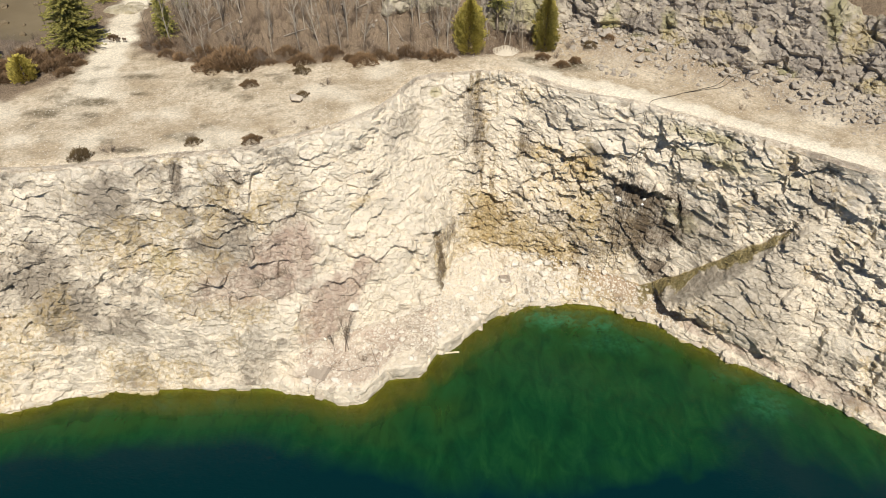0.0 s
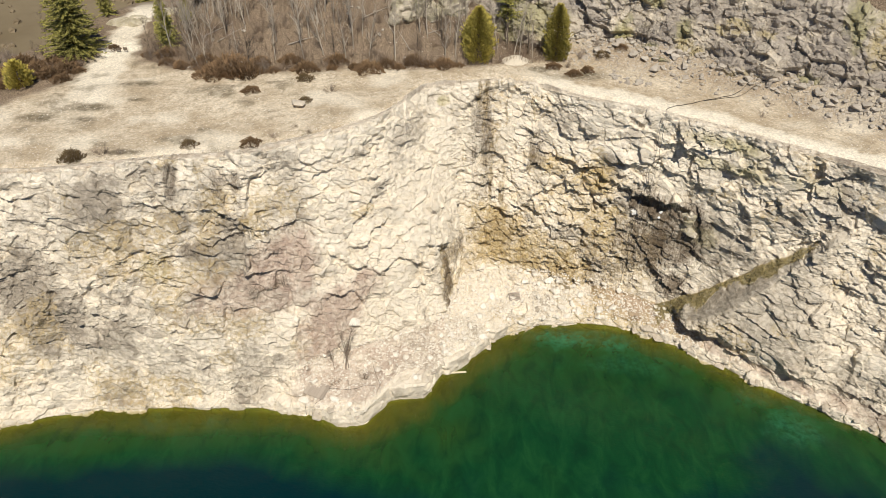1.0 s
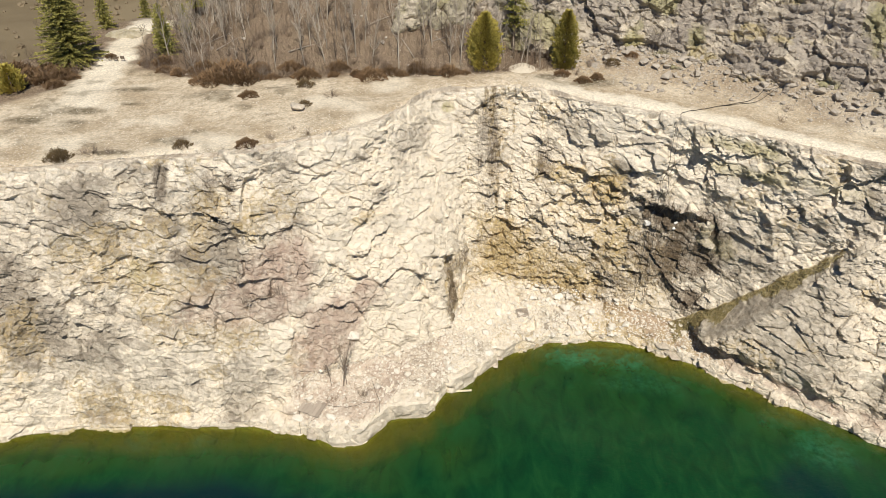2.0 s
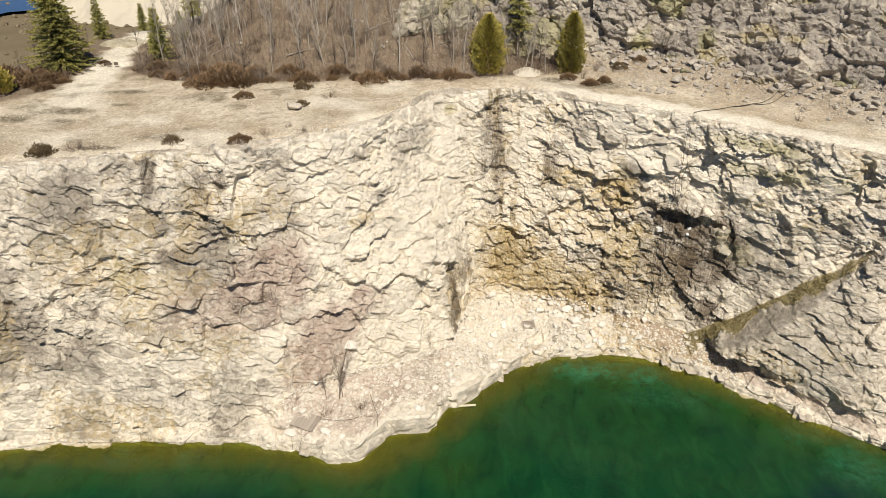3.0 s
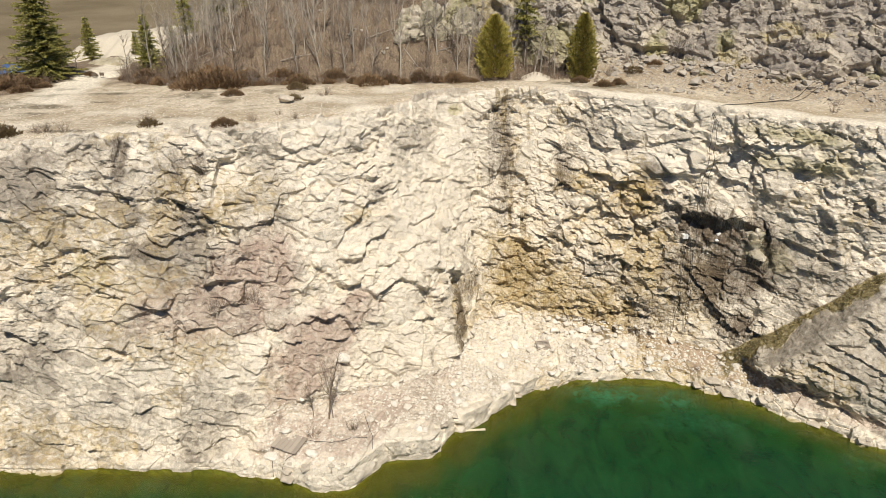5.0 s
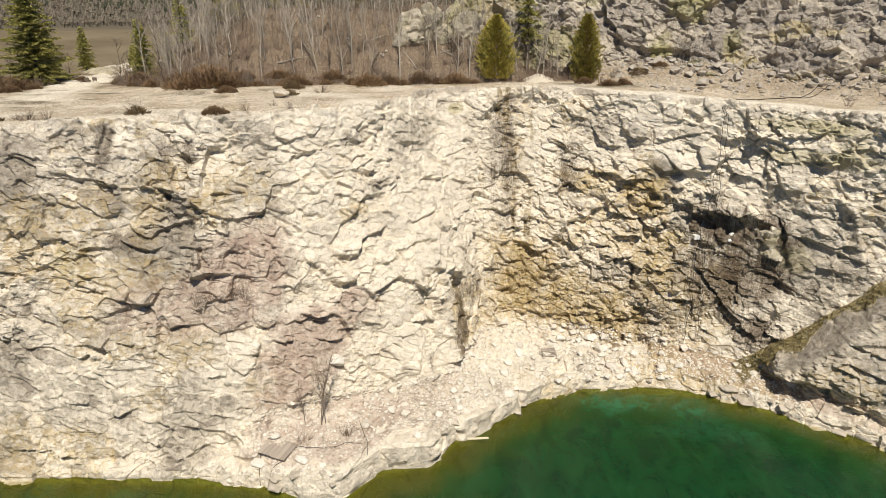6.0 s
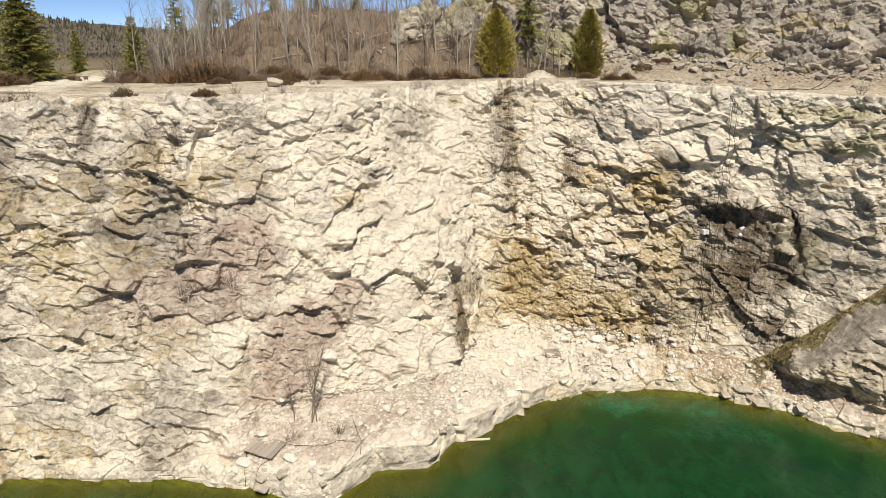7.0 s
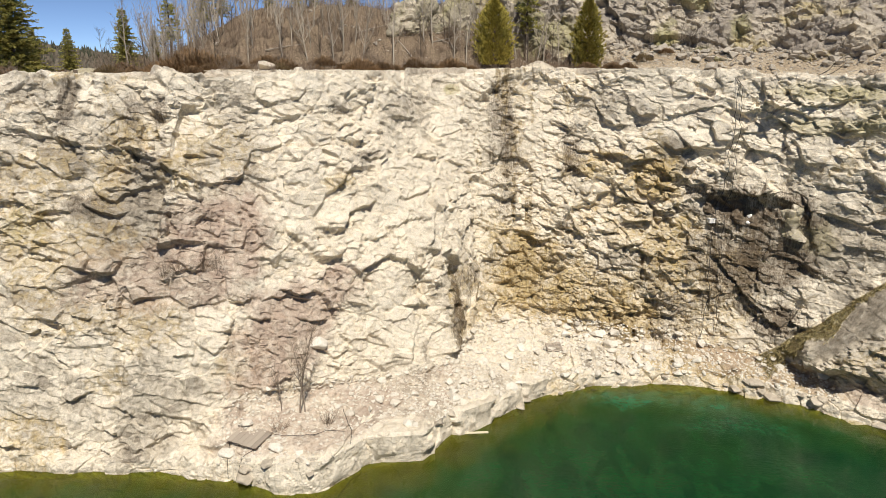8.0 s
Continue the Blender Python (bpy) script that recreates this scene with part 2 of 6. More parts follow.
def relief(nt, sh, height, strength, distance, prior=None):
    n = nt.nodes.new("ShaderNodeBump")
    n.inputs["Strength"].default_value, n.inputs["Distance"].default_value = strength, distance
    nt.links.new(height, n.inputs["Height"])
    if prior:
        nt.links.new(prior, n.inputs["Normal"])
    nt.links.new(n.outputs[0], sh.inputs["Normal"])
    return n.outputs[0]


def facet_height(nt, vec, scale):
    """Height of small tilted facets, in the units of vec."""
    n = nt.nodes.new("ShaderNodeTexVoronoi")
    n.inputs["Scale"].default_value = scale
    nt.links.new(vec, n.inputs["Vector"])
    off = nt.nodes.new("ShaderNodeVectorMath")
    off.operation = "SUBTRACT"
    nt.links.new(vec, off.inputs[0])
    nt.links.new(n.outputs["Position"], off.inputs[1])
    lean = nt.nodes.new("ShaderNodeVectorMath")
    lean.operation = "SUBTRACT"
    nt.links.new(n.outputs["Color"], lean.inputs[0])
    lean.inputs[1].default_value = (0.5, 0.5, 0.5)
    dot = nt.nodes.new("ShaderNodeVectorMath")
    dot.operation = "DOT_PRODUCT"
    nt.links.new(off.outputs[0], dot.inputs[0])
    nt.links.new(lean.outputs[0], dot.inputs[1])
    return dot.outputs["Value"]


def rock_material(name, pale, grey_tone, ochre, dark, pink, moss):
    """Limestone wall: pale stone with mineral stains, and painted cave shade, held in the mesh's stain and growth
    layers.
    """
    m, nt, sh = material(name)
    vec = coords(nt)
    st = attr(nt, "stain")
    sep = nt.nodes.new("ShaderNodeSeparateColor")
    nt.links.new(st.outputs["Color"], sep.inputs[0])
    big, mid, fine = noise_fac(nt, vec, 0.35, 5, 0.65), noise_fac(nt, vec, 2.2, 6, 0.7, 0.6), noise_fac(nt, vec, 11.0, 5, 0.7)
    col = blend(nt, span(nt, big, 0.35, 0.68), pale, tuple(0.86 * c for c in pale))
    col = blend(nt, span(nt, mid, 0.42, 0.7, 0, 0.4), col, (pale[0] * 1.06, pale[1] * 0.97, pale[2] * 0.8))
    tall = noise_fac(nt, coords(nt, (1.0, 1.0, 0.10)), 7.0, 6, 0.7, 0.4)

    def patchy(layer, tex, soft, top, gain=1.5):
        return span(nt, calc(nt, "ADD", layer, calc(nt, "MULTIPLY", calc(nt, "SUBTRACT", tex, 0.5), gain)), 0.5 - soft, 0.5 + soft, 0.0, top)
    has = lambda layer: span(nt, layer, 0.02, 0.2)
    col = blend(nt, calc(nt, "MULTIPLY", has(sep.outputs[0]), patchy(sep.outputs[0], mid, 0.5, 0.9)), col, grey_tone)
    col = blend(nt, calc(nt, "MULTIPLY", has(sep.outputs[1]), patchy(sep.outputs[1], mid, 0.45, 0.9, 2.6)), col, ochre)
    col = blend(nt, calc(nt, "MULTIPLY", has(st.outputs["Alpha"]), patchy(st.outputs["Alpha"], mid, 0.5, 0.8)), col, pink)
    gr = attr(nt, "growth").outputs["Fac"]
    col = blend(nt, calc(nt, "MULTIPLY", has(gr), patchy(gr, fine, 0.4, 0.95)), col, moss)
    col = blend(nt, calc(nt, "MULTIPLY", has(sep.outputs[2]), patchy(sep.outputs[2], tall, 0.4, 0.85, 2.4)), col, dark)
    speck = span(nt, fine, 0.3, 0.72, 0.76, 1.14)
    comb = nt.nodes.new("ShaderNodeCombineColor")
    for i in range(3):
        nt.links.new(speck, comb.inputs[i])
    col = blend(nt, 1.0, col, comb.outputs[0], "MULTIPLY")
    put(nt, sh.inputs["Base Color"], col)
    sh.inputs["Roughness"].default_value = 0.92
    flat_vec = coords(nt, (1.0, 1.0, 1.5), (0.12, 0.3, 0.0))
    hgt = calc(nt, "ADD", calc(nt, "MULTIPLY", mid, 0.022), calc(nt, "MULTIPLY", fine, 0.008))
    hgt = calc(nt, "ADD", hgt, calc(nt, "MULTIPLY", facet_height(nt, flat_vec, 2.0), 0.35))
    hgt = calc(nt, "ADD", hgt, calc(nt, "MULTIPLY", facet_height(nt, flat_vec, 6.5), 0.35))
    for scale, turn, wide in ((0.7, 0.5, 0.010), (1.5, -0.4, 0.014)):
        wander = noise_fac(nt, coords(nt, (1.0, 1.0, 1.9), (0.0, turn, 0.3)), scale, 4, 0.55, 0.3)
        fissure = span(nt, calc(nt, "ABSOLUTE", calc(nt, "SUBTRACT", wander, 0.5)), 0.0, wide, -0.065, 0.0)
        hgt = calc(nt, "ADD", hgt, calc(nt, "MULTIPLY", fissure, span(nt, mid, 0.42, 0.55)))
    relief(nt, sh, hgt, 0.85, 1.0)
    return m


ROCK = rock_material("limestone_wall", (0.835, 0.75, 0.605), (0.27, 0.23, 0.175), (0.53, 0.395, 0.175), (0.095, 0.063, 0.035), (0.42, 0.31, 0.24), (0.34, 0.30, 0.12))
ROCK_GREY = rock_material("grey_rock", (0.68, 0.60, 0.47), (0.31, 0.27, 0.225), (0.45, 0.37, 0.19), (0.04, 0.035, 0.03), (0.3, 0.24, 0.2), (0.30, 0.28, 0.11))


def ground_material():
    m, nt, sh = material("bench_ground")
    vec = coords(nt)
    litter, chalk, scrub = attr(nt, "litter").outputs["Fac"], attr(nt, "chalk").outputs["Fac"], attr(nt, "scrub").outputs["Fac"]
    big, mid, fine = noise_fac(nt, vec, 0.22, 5, 0.6), noise_fac(nt, vec, 1.4, 6, 0.7), noise_fac(nt, vec, 9.0, 5, 0.75)
    pebbles = cell_fac(nt, vec, 7.0, "F1", "Color")
    psep = nt.nodes.new("ShaderNodeSeparateColor")
    nt.links.new(pebbles, psep.inputs[0])
    col = blend(nt, span(nt, big, 0.38, 0.6), (0.46, 0.37, 0.25), (0.64, 0.55, 0.41))
    col = blend(nt, span(nt, mid, 0.45, 0.66, 0, 0.75), col, (0.33, 0.26, 0.17))
    col = blend(nt, chalk, col, (0.76, 0.685, 0.54))
    col = blend(nt, calc(nt, "MULTIPLY", scrub, span(nt, mid, 0.3, 0.6, 0.4, 1.0)), col, (0.16, 0.13, 0.08))
    leaf = blend(nt, span(nt, fine, 0.4, 0.6), (0.085, 0.06, 0.038), (0.33, 0.25, 0.17))
    leaf = blend(nt, span(nt, mid, 0.5, 0.75, 0, 0.8), leaf, (0.24, 0.18, 0.11))
    col = blend(nt, litter, col, leaf)
    tone = span(nt, psep.outputs[0], 0, 1, 0.8, 1.16)
    comb = nt.nodes.new("ShaderNodeCombineColor")
    for i in range(3):
        nt.links.new(tone, comb.inputs[i])
    col = blend(nt, 1.0, col, comb.outputs[0], "MULTIPLY")
    far = attr(nt, "far").outputs["Fac"]
    bigger = noise_fac(nt, vec, 0.02, 6, 0.65)
    field = blend(nt, span(nt, bigger, 0.4, 0.62), (0.15, 0.115, 0.065), (0.22, 0.175, 0.105))
    col = blend(nt, far, col, field)
    wood = attr(nt, "wood").outputs["Fac"]
    col = blend(nt, wood, col, (0.115, 0.10, 0.072))
    put(nt, sh.inputs["Base Color"], col)
    relief(nt, sh, calc(nt, "ADD", fine, calc(nt, "MULTIPLY", mid, 0.8)), 0.7, 0.10)
    return m


GROUND = ground_material()


def water_material():
    m, nt, sh = material("quarry_water")
    vec = coords(nt)
    depth = attr(nt, "depth").outputs["Fac"]
    cloud = noise_fac(nt, vec, 0.16, 4, 0.55)
    dd = calc(nt, "ADD", depth, calc(nt, "MULTIPLY", calc(nt, "SUBTRACT", cloud, 0.5), 1.2))
    col = blend(nt, span(nt, dd, 0.2, 1.9), (0.09, 0.086, 0.015), (0.022, 0.064, 0.012))
    col = blend(nt, span(nt, dd, 1.2, 4.0), col, (0.005, 0.043, 0.0135))
    veil = noise_fac(nt, coords(nt, (1.5, 0.7, 1.0), (0, 0, 0.45)), 0.42, 6, 0.6, 0.7)
    col = blend(nt, span(nt, veil, 0.5, 0.72, 0.0, 0.6), col, (0.013, 0.072, 0.02))
    col = blend(nt, span(nt, veil, 0.5, 0.32, 0.0, 0.55), col, (0.003, 0.020, 0.009))
    col = blend(nt, span(nt, calc(nt, "ADD", depth, calc(nt, "MULTIPLY", calc(nt, "SUBTRACT", cloud, 0.5), 0.5)), 4.4, 8.0), col, (0.001, 0.017, 0.020))
    pale = attr(nt, "pale").outputs["Fac"]
    col = blend(nt, calc(nt, "MULTIPLY", pale, span(nt, noise_fac(nt, vec, 1.3, 5, 0.7), 0.36, 0.72)), col, (0.04, 0.23, 0.12))
    put(nt, sh.inputs["Base Color"], col)
    sh.inputs["Roughness"].default_value = 0.08
    sh.inputs["IOR"].default_value = 1.33
    sh.inputs["Specular IOR Level"].default_value = 0.5
    rip = calc(nt, "ADD", noise_fac(nt, coords(nt, (1.0, 2.4, 1.0), (0, 0, 0.4)), 2.2, 3, 0.55), calc(nt, "MULTIPLY", noise_fac(nt, vec, 0.7, 2, 0.5), 1.5))
    relief(nt, sh, rip, 0.16, 0.10)
    clear = nt.nodes.new("ShaderNodeBsdfTransparent")
    clear.inputs[0].default_value = (0.62, 0.66, 0.22, 1)
    mixer = nt.nodes.new("ShaderNodeMixShader")
    put(nt, mixer.inputs[0], span(nt, calc(nt, "POWER", 2.718, calc(nt, "MULTIPLY", depth, -0.9)), 1.0, 0.0, 0.35, 1.0))
    nt.links.new(clear.outputs[0], mixer.inputs[1])
    nt.links.new(sh.outputs[0], mixer.inputs[2])
    for n in nt.nodes:
        if n.bl_idname == "ShaderNodeOutputMaterial":
            nt.links.new(mixer.outputs[0], n.inputs["Surface"])
    return m


WATER = water_material()

# ---------------------------------------------------------------- mesh makers
def grid_mesh(name, p, mat, layers=None, flat=True, closed=False):
    """A mesh from a grid of places (rows, columns, 3), with float layers on its points."""
    nr, nc = p.shape[:2]
    me = bpy.data.meshes.new(name)
    i = np.arange(nr * nc).reshape(nr, nc)
    if closed:
        i = np.concatenate([i, i[:, :1]], 1)
    quads = np.stack([i[:-1, :-1], i[:-1, 1:], i[1:, 1:], i[1:, :-1]], -1).reshape(-1, 4)
    me.vertices.add(nr * nc)
    me.vertices.foreach_set("co", p.reshape(-1).astype(np.float32))
    me.loops.add(quads.size)
    me.loops.foreach_set("vertex_index", quads.reshape(-1).astype(np.int32))
    me.polygons.add(len(quads))
    me.polygons.foreach_set("loop_start", np.arange(0, quads.size, 4, dtype=np.int32))
    me.polygons.foreach_set("use_smooth", np.full(len(quads), not flat))
    me.update(calc_edges=True)
    for key, val in (layers or {}).items():
        if val.shape[-1] == 4 and val.ndim == 3:
            la = me.attributes.new(key, "FLOAT_COLOR", "POINT")
            la.data.foreach_set("color", val.reshape(-1).astype(np.float32))
        else:
            la = me.attributes.new(key, "FLOAT", "POINT")
            la.data.foreach_set("value", val.reshape(-1).astype(np.float32))
    me.materials.append(mat)
    return me


def soften(a, sigma, axis):
    """Gaussian smoothing along one axis, ends held."""
    n = max(1, int(3 * sigma))
    k = np.exp(-0.5 * (np.arange(-n, n + 1) / sigma) ** 2)
    k /= k.sum()
    pad = [(0, 0)] * a.ndim
    pad[axis] = (n, n)
    b = np.pad(a, pad, mode="edge")
    out = np.zeros_like(a)
    for j, w in enumerate(k):
        sl = [slice(None)] * a.ndim
        sl[axis] = slice(j, j + a.shape[axis])
        out += w * b[tuple(sl)]
    return out


def sheet(lines, step, counts, fine_to=1e9):
    """A ruled sheet through several long lines (each a list of stations), its columns step metres apart, wider past fine_to metres across."""
    ref = np.array(lines[len(lines) // 2], float)
    s = np.concatenate([[0], np.cumsum(np.hypot(*(ref[1:, :2] - ref[:-1, :2]).T))])
    cols = np.arange(0, s[-1], step)
    cols = cols[(np.abs(np.interp(cols, s, ref[:, 0])) < fine_to) | (np.arange(len(cols)) % 6 == 0)]
    fine = [np.stack([np.interp(cols, s, np.array(l, float)[:, k]) for k in range(3)], -1) for l in lines]
    fine = [soften(f, 0.45 / step, 0) for f in fine]
    rows = []
    for k, n in enumerate(counts):
        t = np.arange(n) / n
        for tt in t:
            rows.append(fine[k] * (1 - tt) + fine[k + 1] * tt)
    rows.append(fine[-1])
    return np.stack(rows, 0), cols


def outward(p, centre):
    du, dv = np.gradient(p, axis=1), np.gradient(p, axis=0)
    n = np.cross(du, dv)
    n /= np.linalg.norm(n, axis=-1, keepdims=True) + 1e-9
    flip = np.sign((n[..., :2] * (centre - p[..., :2])).sum(-1, keepdims=True) + 0.5 * n[..., 2:])
    return n * np.where(flip == 0, 1, flip)


# ---------------------------------------------------------------- quarry wall
def lip(x, z, jag, line, depth, above, below):
    """An overhanging ledge along a line on the wall: proud above it, cut back under it. jag: noise that breaks the line."""
    out = np.zeros_like(x)
    lx, lz = [p[0] for p in line], [p[1] for p in line]
    sel = (x > min(lx) - 4) & (x < max(lx) + 4) & (z > min(lz) - 4) & (z < max(lz) + 4)
    xs, zs, js = x[sel], z[sel], jag[sel]
    d, t = along(line, xs + 0.16 * js, zs + 0.2 * js)
    fade = smooth(0, 0.15, t) * smooth(1, 0.85, t) * np.clip(0.9 + 0.5 * js, 0.3, 1.3)
    side = smooth(-0.07, 0.07, d)
    out[sel] = fade * depth * (side * np.exp(-np.abs(d) / above) - (1 - side) * 0.8 * np.exp(-np.abs(d) / below))
    return out


def wall_base(step):
    shore = [(*p, 0.0) for p in SHORE]
    foot, mid = FOOT, MIDDLE
    rim = [(*p, float(rim_z(p[0], p[1]))) for p in RIM]

    def shifted(line, d, z):
        out = []
        for x, y, *_ in line:
            v = CENTRE + (0, 20) - np.array((x, y))
            v /= np.hypot(*v)
            out.append((x + d * v[0], y + d * v[1], z))
        return out
    deep, shelf = shifted(shore, 9, -11.0), shifted(shore, 1.3, -0.9)
    kerb = []
    for s, f in zip(shore, foot):
        run = math.hypot(f[0] - s[0], f[1] - s[1])
        q = min(0.35 / run, 0.5)
        ledge = float(smooth(-15, -11, np.array(s[0])) * smooth(6, 1, np.array(s[0])))
        kerb.append((s[0] + q * (f[0] - s[0]), s[1] + q * (f[1] - s[1]), min(0.85 + 0.75 * ledge, (0.5 + 0.15 * ledge) * f[2])))
    in1 = [(x, y, z - 0.25) for (x, y, _), (_, _, z) in zip(shifted(rim, -1.6, 0), rim)]
    in2 = [(x, y, z - 1.5) for (x, y, _), (_, _, z) in zip(shifted(rim, -2.4, 0), rim)]
    k = 0.1 / step
    counts = [int(26 * k) + 2, int(14 * k) + 2, int(8 * k) + 2, int(44 * k), int(95 * k), int(140 * k), int(16 * k) + 1, int(4 * k) + 1]
    p, cols = sheet([deep, shelf, shore, kerb, foot, mid, rim, in1, in2], step, counts, 48)
    edges = np.concatenate([[0], np.cumsum(counts)])
    return p, cols, edges


# size of block, stretch across and up, dip, seed, step, tilt, open crack, width of a joint, lean
BLOCK_SIZES = [
    (4.4, (1.3, 0.85), 16, 1, 0.28, 0.28, 0.00, 0.16, 0.0),
    (2.0, (1.3, 0.80), 12, 2, 0.26, 0.65, 0.10, 0.08, -0.06),
    (1.0, (1.4, 0.75), 20, 3, 0.20, 0.95, 0.12, 0.07, -0.12),
    (0.50, (1.4, 0.75), 6, 4, 0.11, 1.05, 0.07, 0.06, -0.12),
    (0.26, (1.3, 0.90), 25, 5, 0.05, 0.90, 0.00, 0.05, -0.06),
]
# smooth plates: where across and up, half sizes, how calm
CALM = [(-22.4, 21.2, 2.6, 1.9, 0.7), (-22.4, 6.8, 2.4, 1.2, 0.75), (-5.4, 9.0, 2.2, 1.7, 0.8), (-11.6, 14.4, 2.4, 1.2, 0.7), (-8.6, 14.4, 1.6, 1.4, 0.6), (17.2, 18.0, 1.1, 1.9, 0.8),
        (-24.0, 17.4, 1.8, 1.2, 0.6), (-4.0, 20.5, 2.2, 2.6, 0.4), (27.2, 6.9, 1.5, 1.0, 0.7), (16.0, 21.5, 2.4, 0.9, 0.5), (-24.0, 3.4, 1.8, 2.0, 0.4), (28.0, 17.5, 2.0, 2.5, 0.4)]


SEAM_X = [21.7, 25.5, 27.8, 29.5, 32.9, 35.2, 37.5]
SEAM_TOP = [0.5, 3.9, 6.8, 8.7, 12.4, 15.2, 17.4]
SEAM_LOW = [0.1, 2.0, 4.2, 6.2, 10.5, 14.6, 17.1]


def quarry_wall(step):
    p, cols, edges = wall_base(step)
    base = p.copy()
    sm = soften(soften(p, 0.6 / step, 0), 0.8 / step, 1)
    n = outward(sm, CENTRE + (0, 20))
    x, y, z = p[..., 0], p[..., 1], p[..., 2]
    a = np.broadcast_to(cols[None, :], x.shape)
    b = np.concatenate([np.zeros((1, x.shape[1])), np.cumsum(np.linalg.norm(p[1:] - p[:-1], axis=-1), 0)], 0)
    row = np.arange(p.shape[0])[:, None] * np.ones((1, p.shape[1]))
    face = smooth(edges[3] + 2, edges[4] + 12, row) * (0.75 + 0.25 * smooth(edges[6], edges[6] - 0.15 * (edges[6] - edges[5]), row)) * smooth(edges[7], edges[6], row)
    shore_edge = smooth(edges[2] - 4, edges[2] + 4, row) * smooth(edges[4], edges[3], row)
    right = smooth(12, 22, x)
    alcove = smooth(3, 6, x) * smooth(22, 17, x) * smooth(19, 15, z)
    # large bulges, then four sizes of fractured blocks, dipping more to the right
    d = 0.5 * fbm(a / 9, b / 7, 1.0, 3, 5)
    jag = fbm(x * 1.1, z * 1.1, 6.1, 4, 77, 0.6)
    amp = 0.70 + 0.10 * alcove + 0.24 * fbm(a / 7, b / 7, 2.0, 2, 6) - 0.16 * smooth(-17, -11, x) * smooth(4, 0, x) 
    amp = amp * (1 - 0.4 * blob(x, z, -24, 5, 17, 4.8, 0, 0.3, 3))
    face_rows = slice(int(edges[3]), int(edges[7]) + 1)
    q = base[face_rows].reshape(-1, 3)
    q = q + 0.07 * np.stack([fbm(q[:, 0] * 0.9, q[:, 1] * 0.9, q[:, 2] * 0.9, 2, 131 + k) for k in range(3)], -1)
    rock, tones = 0.0, np.zeros(d.shape)
    crumbly = 0.65 + 0.55 * np.clip(fbm(a[face_rows] / 3.5, b[face_rows] / 3.0, 8.0, 3, 141), -1, 1).reshape(-1) + 0.35 * alcove[face_rows].reshape(-1)
    calm = np.zeros_like(x)
    for cx, cz, rx, rz, much in CALM:
        calm = np.maximum(calm, much * blob(x, z, cx, cz, rx, rz, 0, 0.4, 9))
    calm = 1 - calm[face_rows].reshape(-1)
    for size, stretch, dip, seed, step_, tilt, crack, ramp, lean in BLOCK_SIZES:
        got, tone = rubble(q, size, stretch, dip, seed, step_, tilt, crack, ramp, lean)
        rock = rock + got * {2: 0.4 + 0.6 * calm, 3: calm * (0.4 + 0.6 * crumbly), 4: calm * crumbly, 5: calm * crumbly}.get(seed, 1.0)
        tones[face_rows] += {2: 0.35, 3: 0.4, 4: 0.25}.get(seed, 0.0) * tone.reshape(tones[face_rows].shape)
    d[face_rows] += amp[face_rows] * rock.reshape(d[face_rows].shape)
    d = d + 0.02 * fbm(a * 2.2, b * 2.2, 4.0, 3, 8)
    # named ledges and cracks
    for line, depth in LEDGES:
        d = d + lip(x, z, jag, line, 0.54 * depth, 0.4 + 0.8 * depth, 0.25 + 0.6 * depth)
    d = d - 0.5 * blob(x, z, 22.6, 13.4, 2.6, 0.9, 0, 0.6, 8)
    # mossy seam that climbs to the right, with the lower rock proud of it
    rag = 0.3 * fbm(x / 1.6, z / 1.6, 1.0, 4, 19)
    seam = np.interp(x, SEAM_X, SEAM_TOP) + rag
    ramp_low = np.minimum(np.interp(x, SEAM_X, SEAM_LOW) + 0.6 * rag, seam - 0.35)
    into = np.clip((seam - z) / (seam - ramp_low), 0, 1)
    under = into * smooth(24.2, 26.4, x) * smooth(39, 35, x) * smooth(0.2, 4.0, z)
    verge = 0.50 + 0.35 * fbm(x / 1.2, z / 1.2, 2.0, 3, 23) + 0.45 * smooth(27.0, 25.2, x)
    slab = smooth(-0.9, -0.5, z - ramp_low + 0.6 * rag) * smooth(-0.05, 0.1, into - verge) * smooth(26.2, 27.4, x) * smooth(34.0, 32.6, x)
    grassy = smooth(0.0, 0.1, into) * smooth(0.06, -0.06, into - verge) * smooth(0.99, 0.9, into) * smooth(22.6, 24.2, x) * smooth(36.4, 34.0, x)
    d = d * (1 - 0.85 * slab - 0.5 * grassy) + 1.9 * under
    low = 0.8 * facets(a, b, 1.7, 1.2, 20, 115) + 0.5 * blocks(a, b, 1.6, 1.2, 4, 404, 0.9, 0.3, 0.25) + 0.25 * blocks(a, b, 0.6, 1.3, 40, 505, 0.5, 0.7, 0.1) + 0.2 * blocks(a, b, 0.27, 1.3, 40, 506, 0.3, 0.7, 0.1) + 0.06 * fbm(a * 2, b * 2, 3.0, 3, 9)
    top = 0.10 * blocks(a, b, 1.6, 1.4, 10, 606, 0.6, 0.3, 0.2)
    low = low * (1 - 0.5 * smooth(-16, -12, x) * smooth(8, 4, x))
    disp = face * d + (1 - face) * np.where(row < edges[5], low, top) + shore_edge * 0.25
    p = p + n * disp[..., None]
    return base, p, a, b, z, x, row, edges, under, seam, tones, slab, grassy


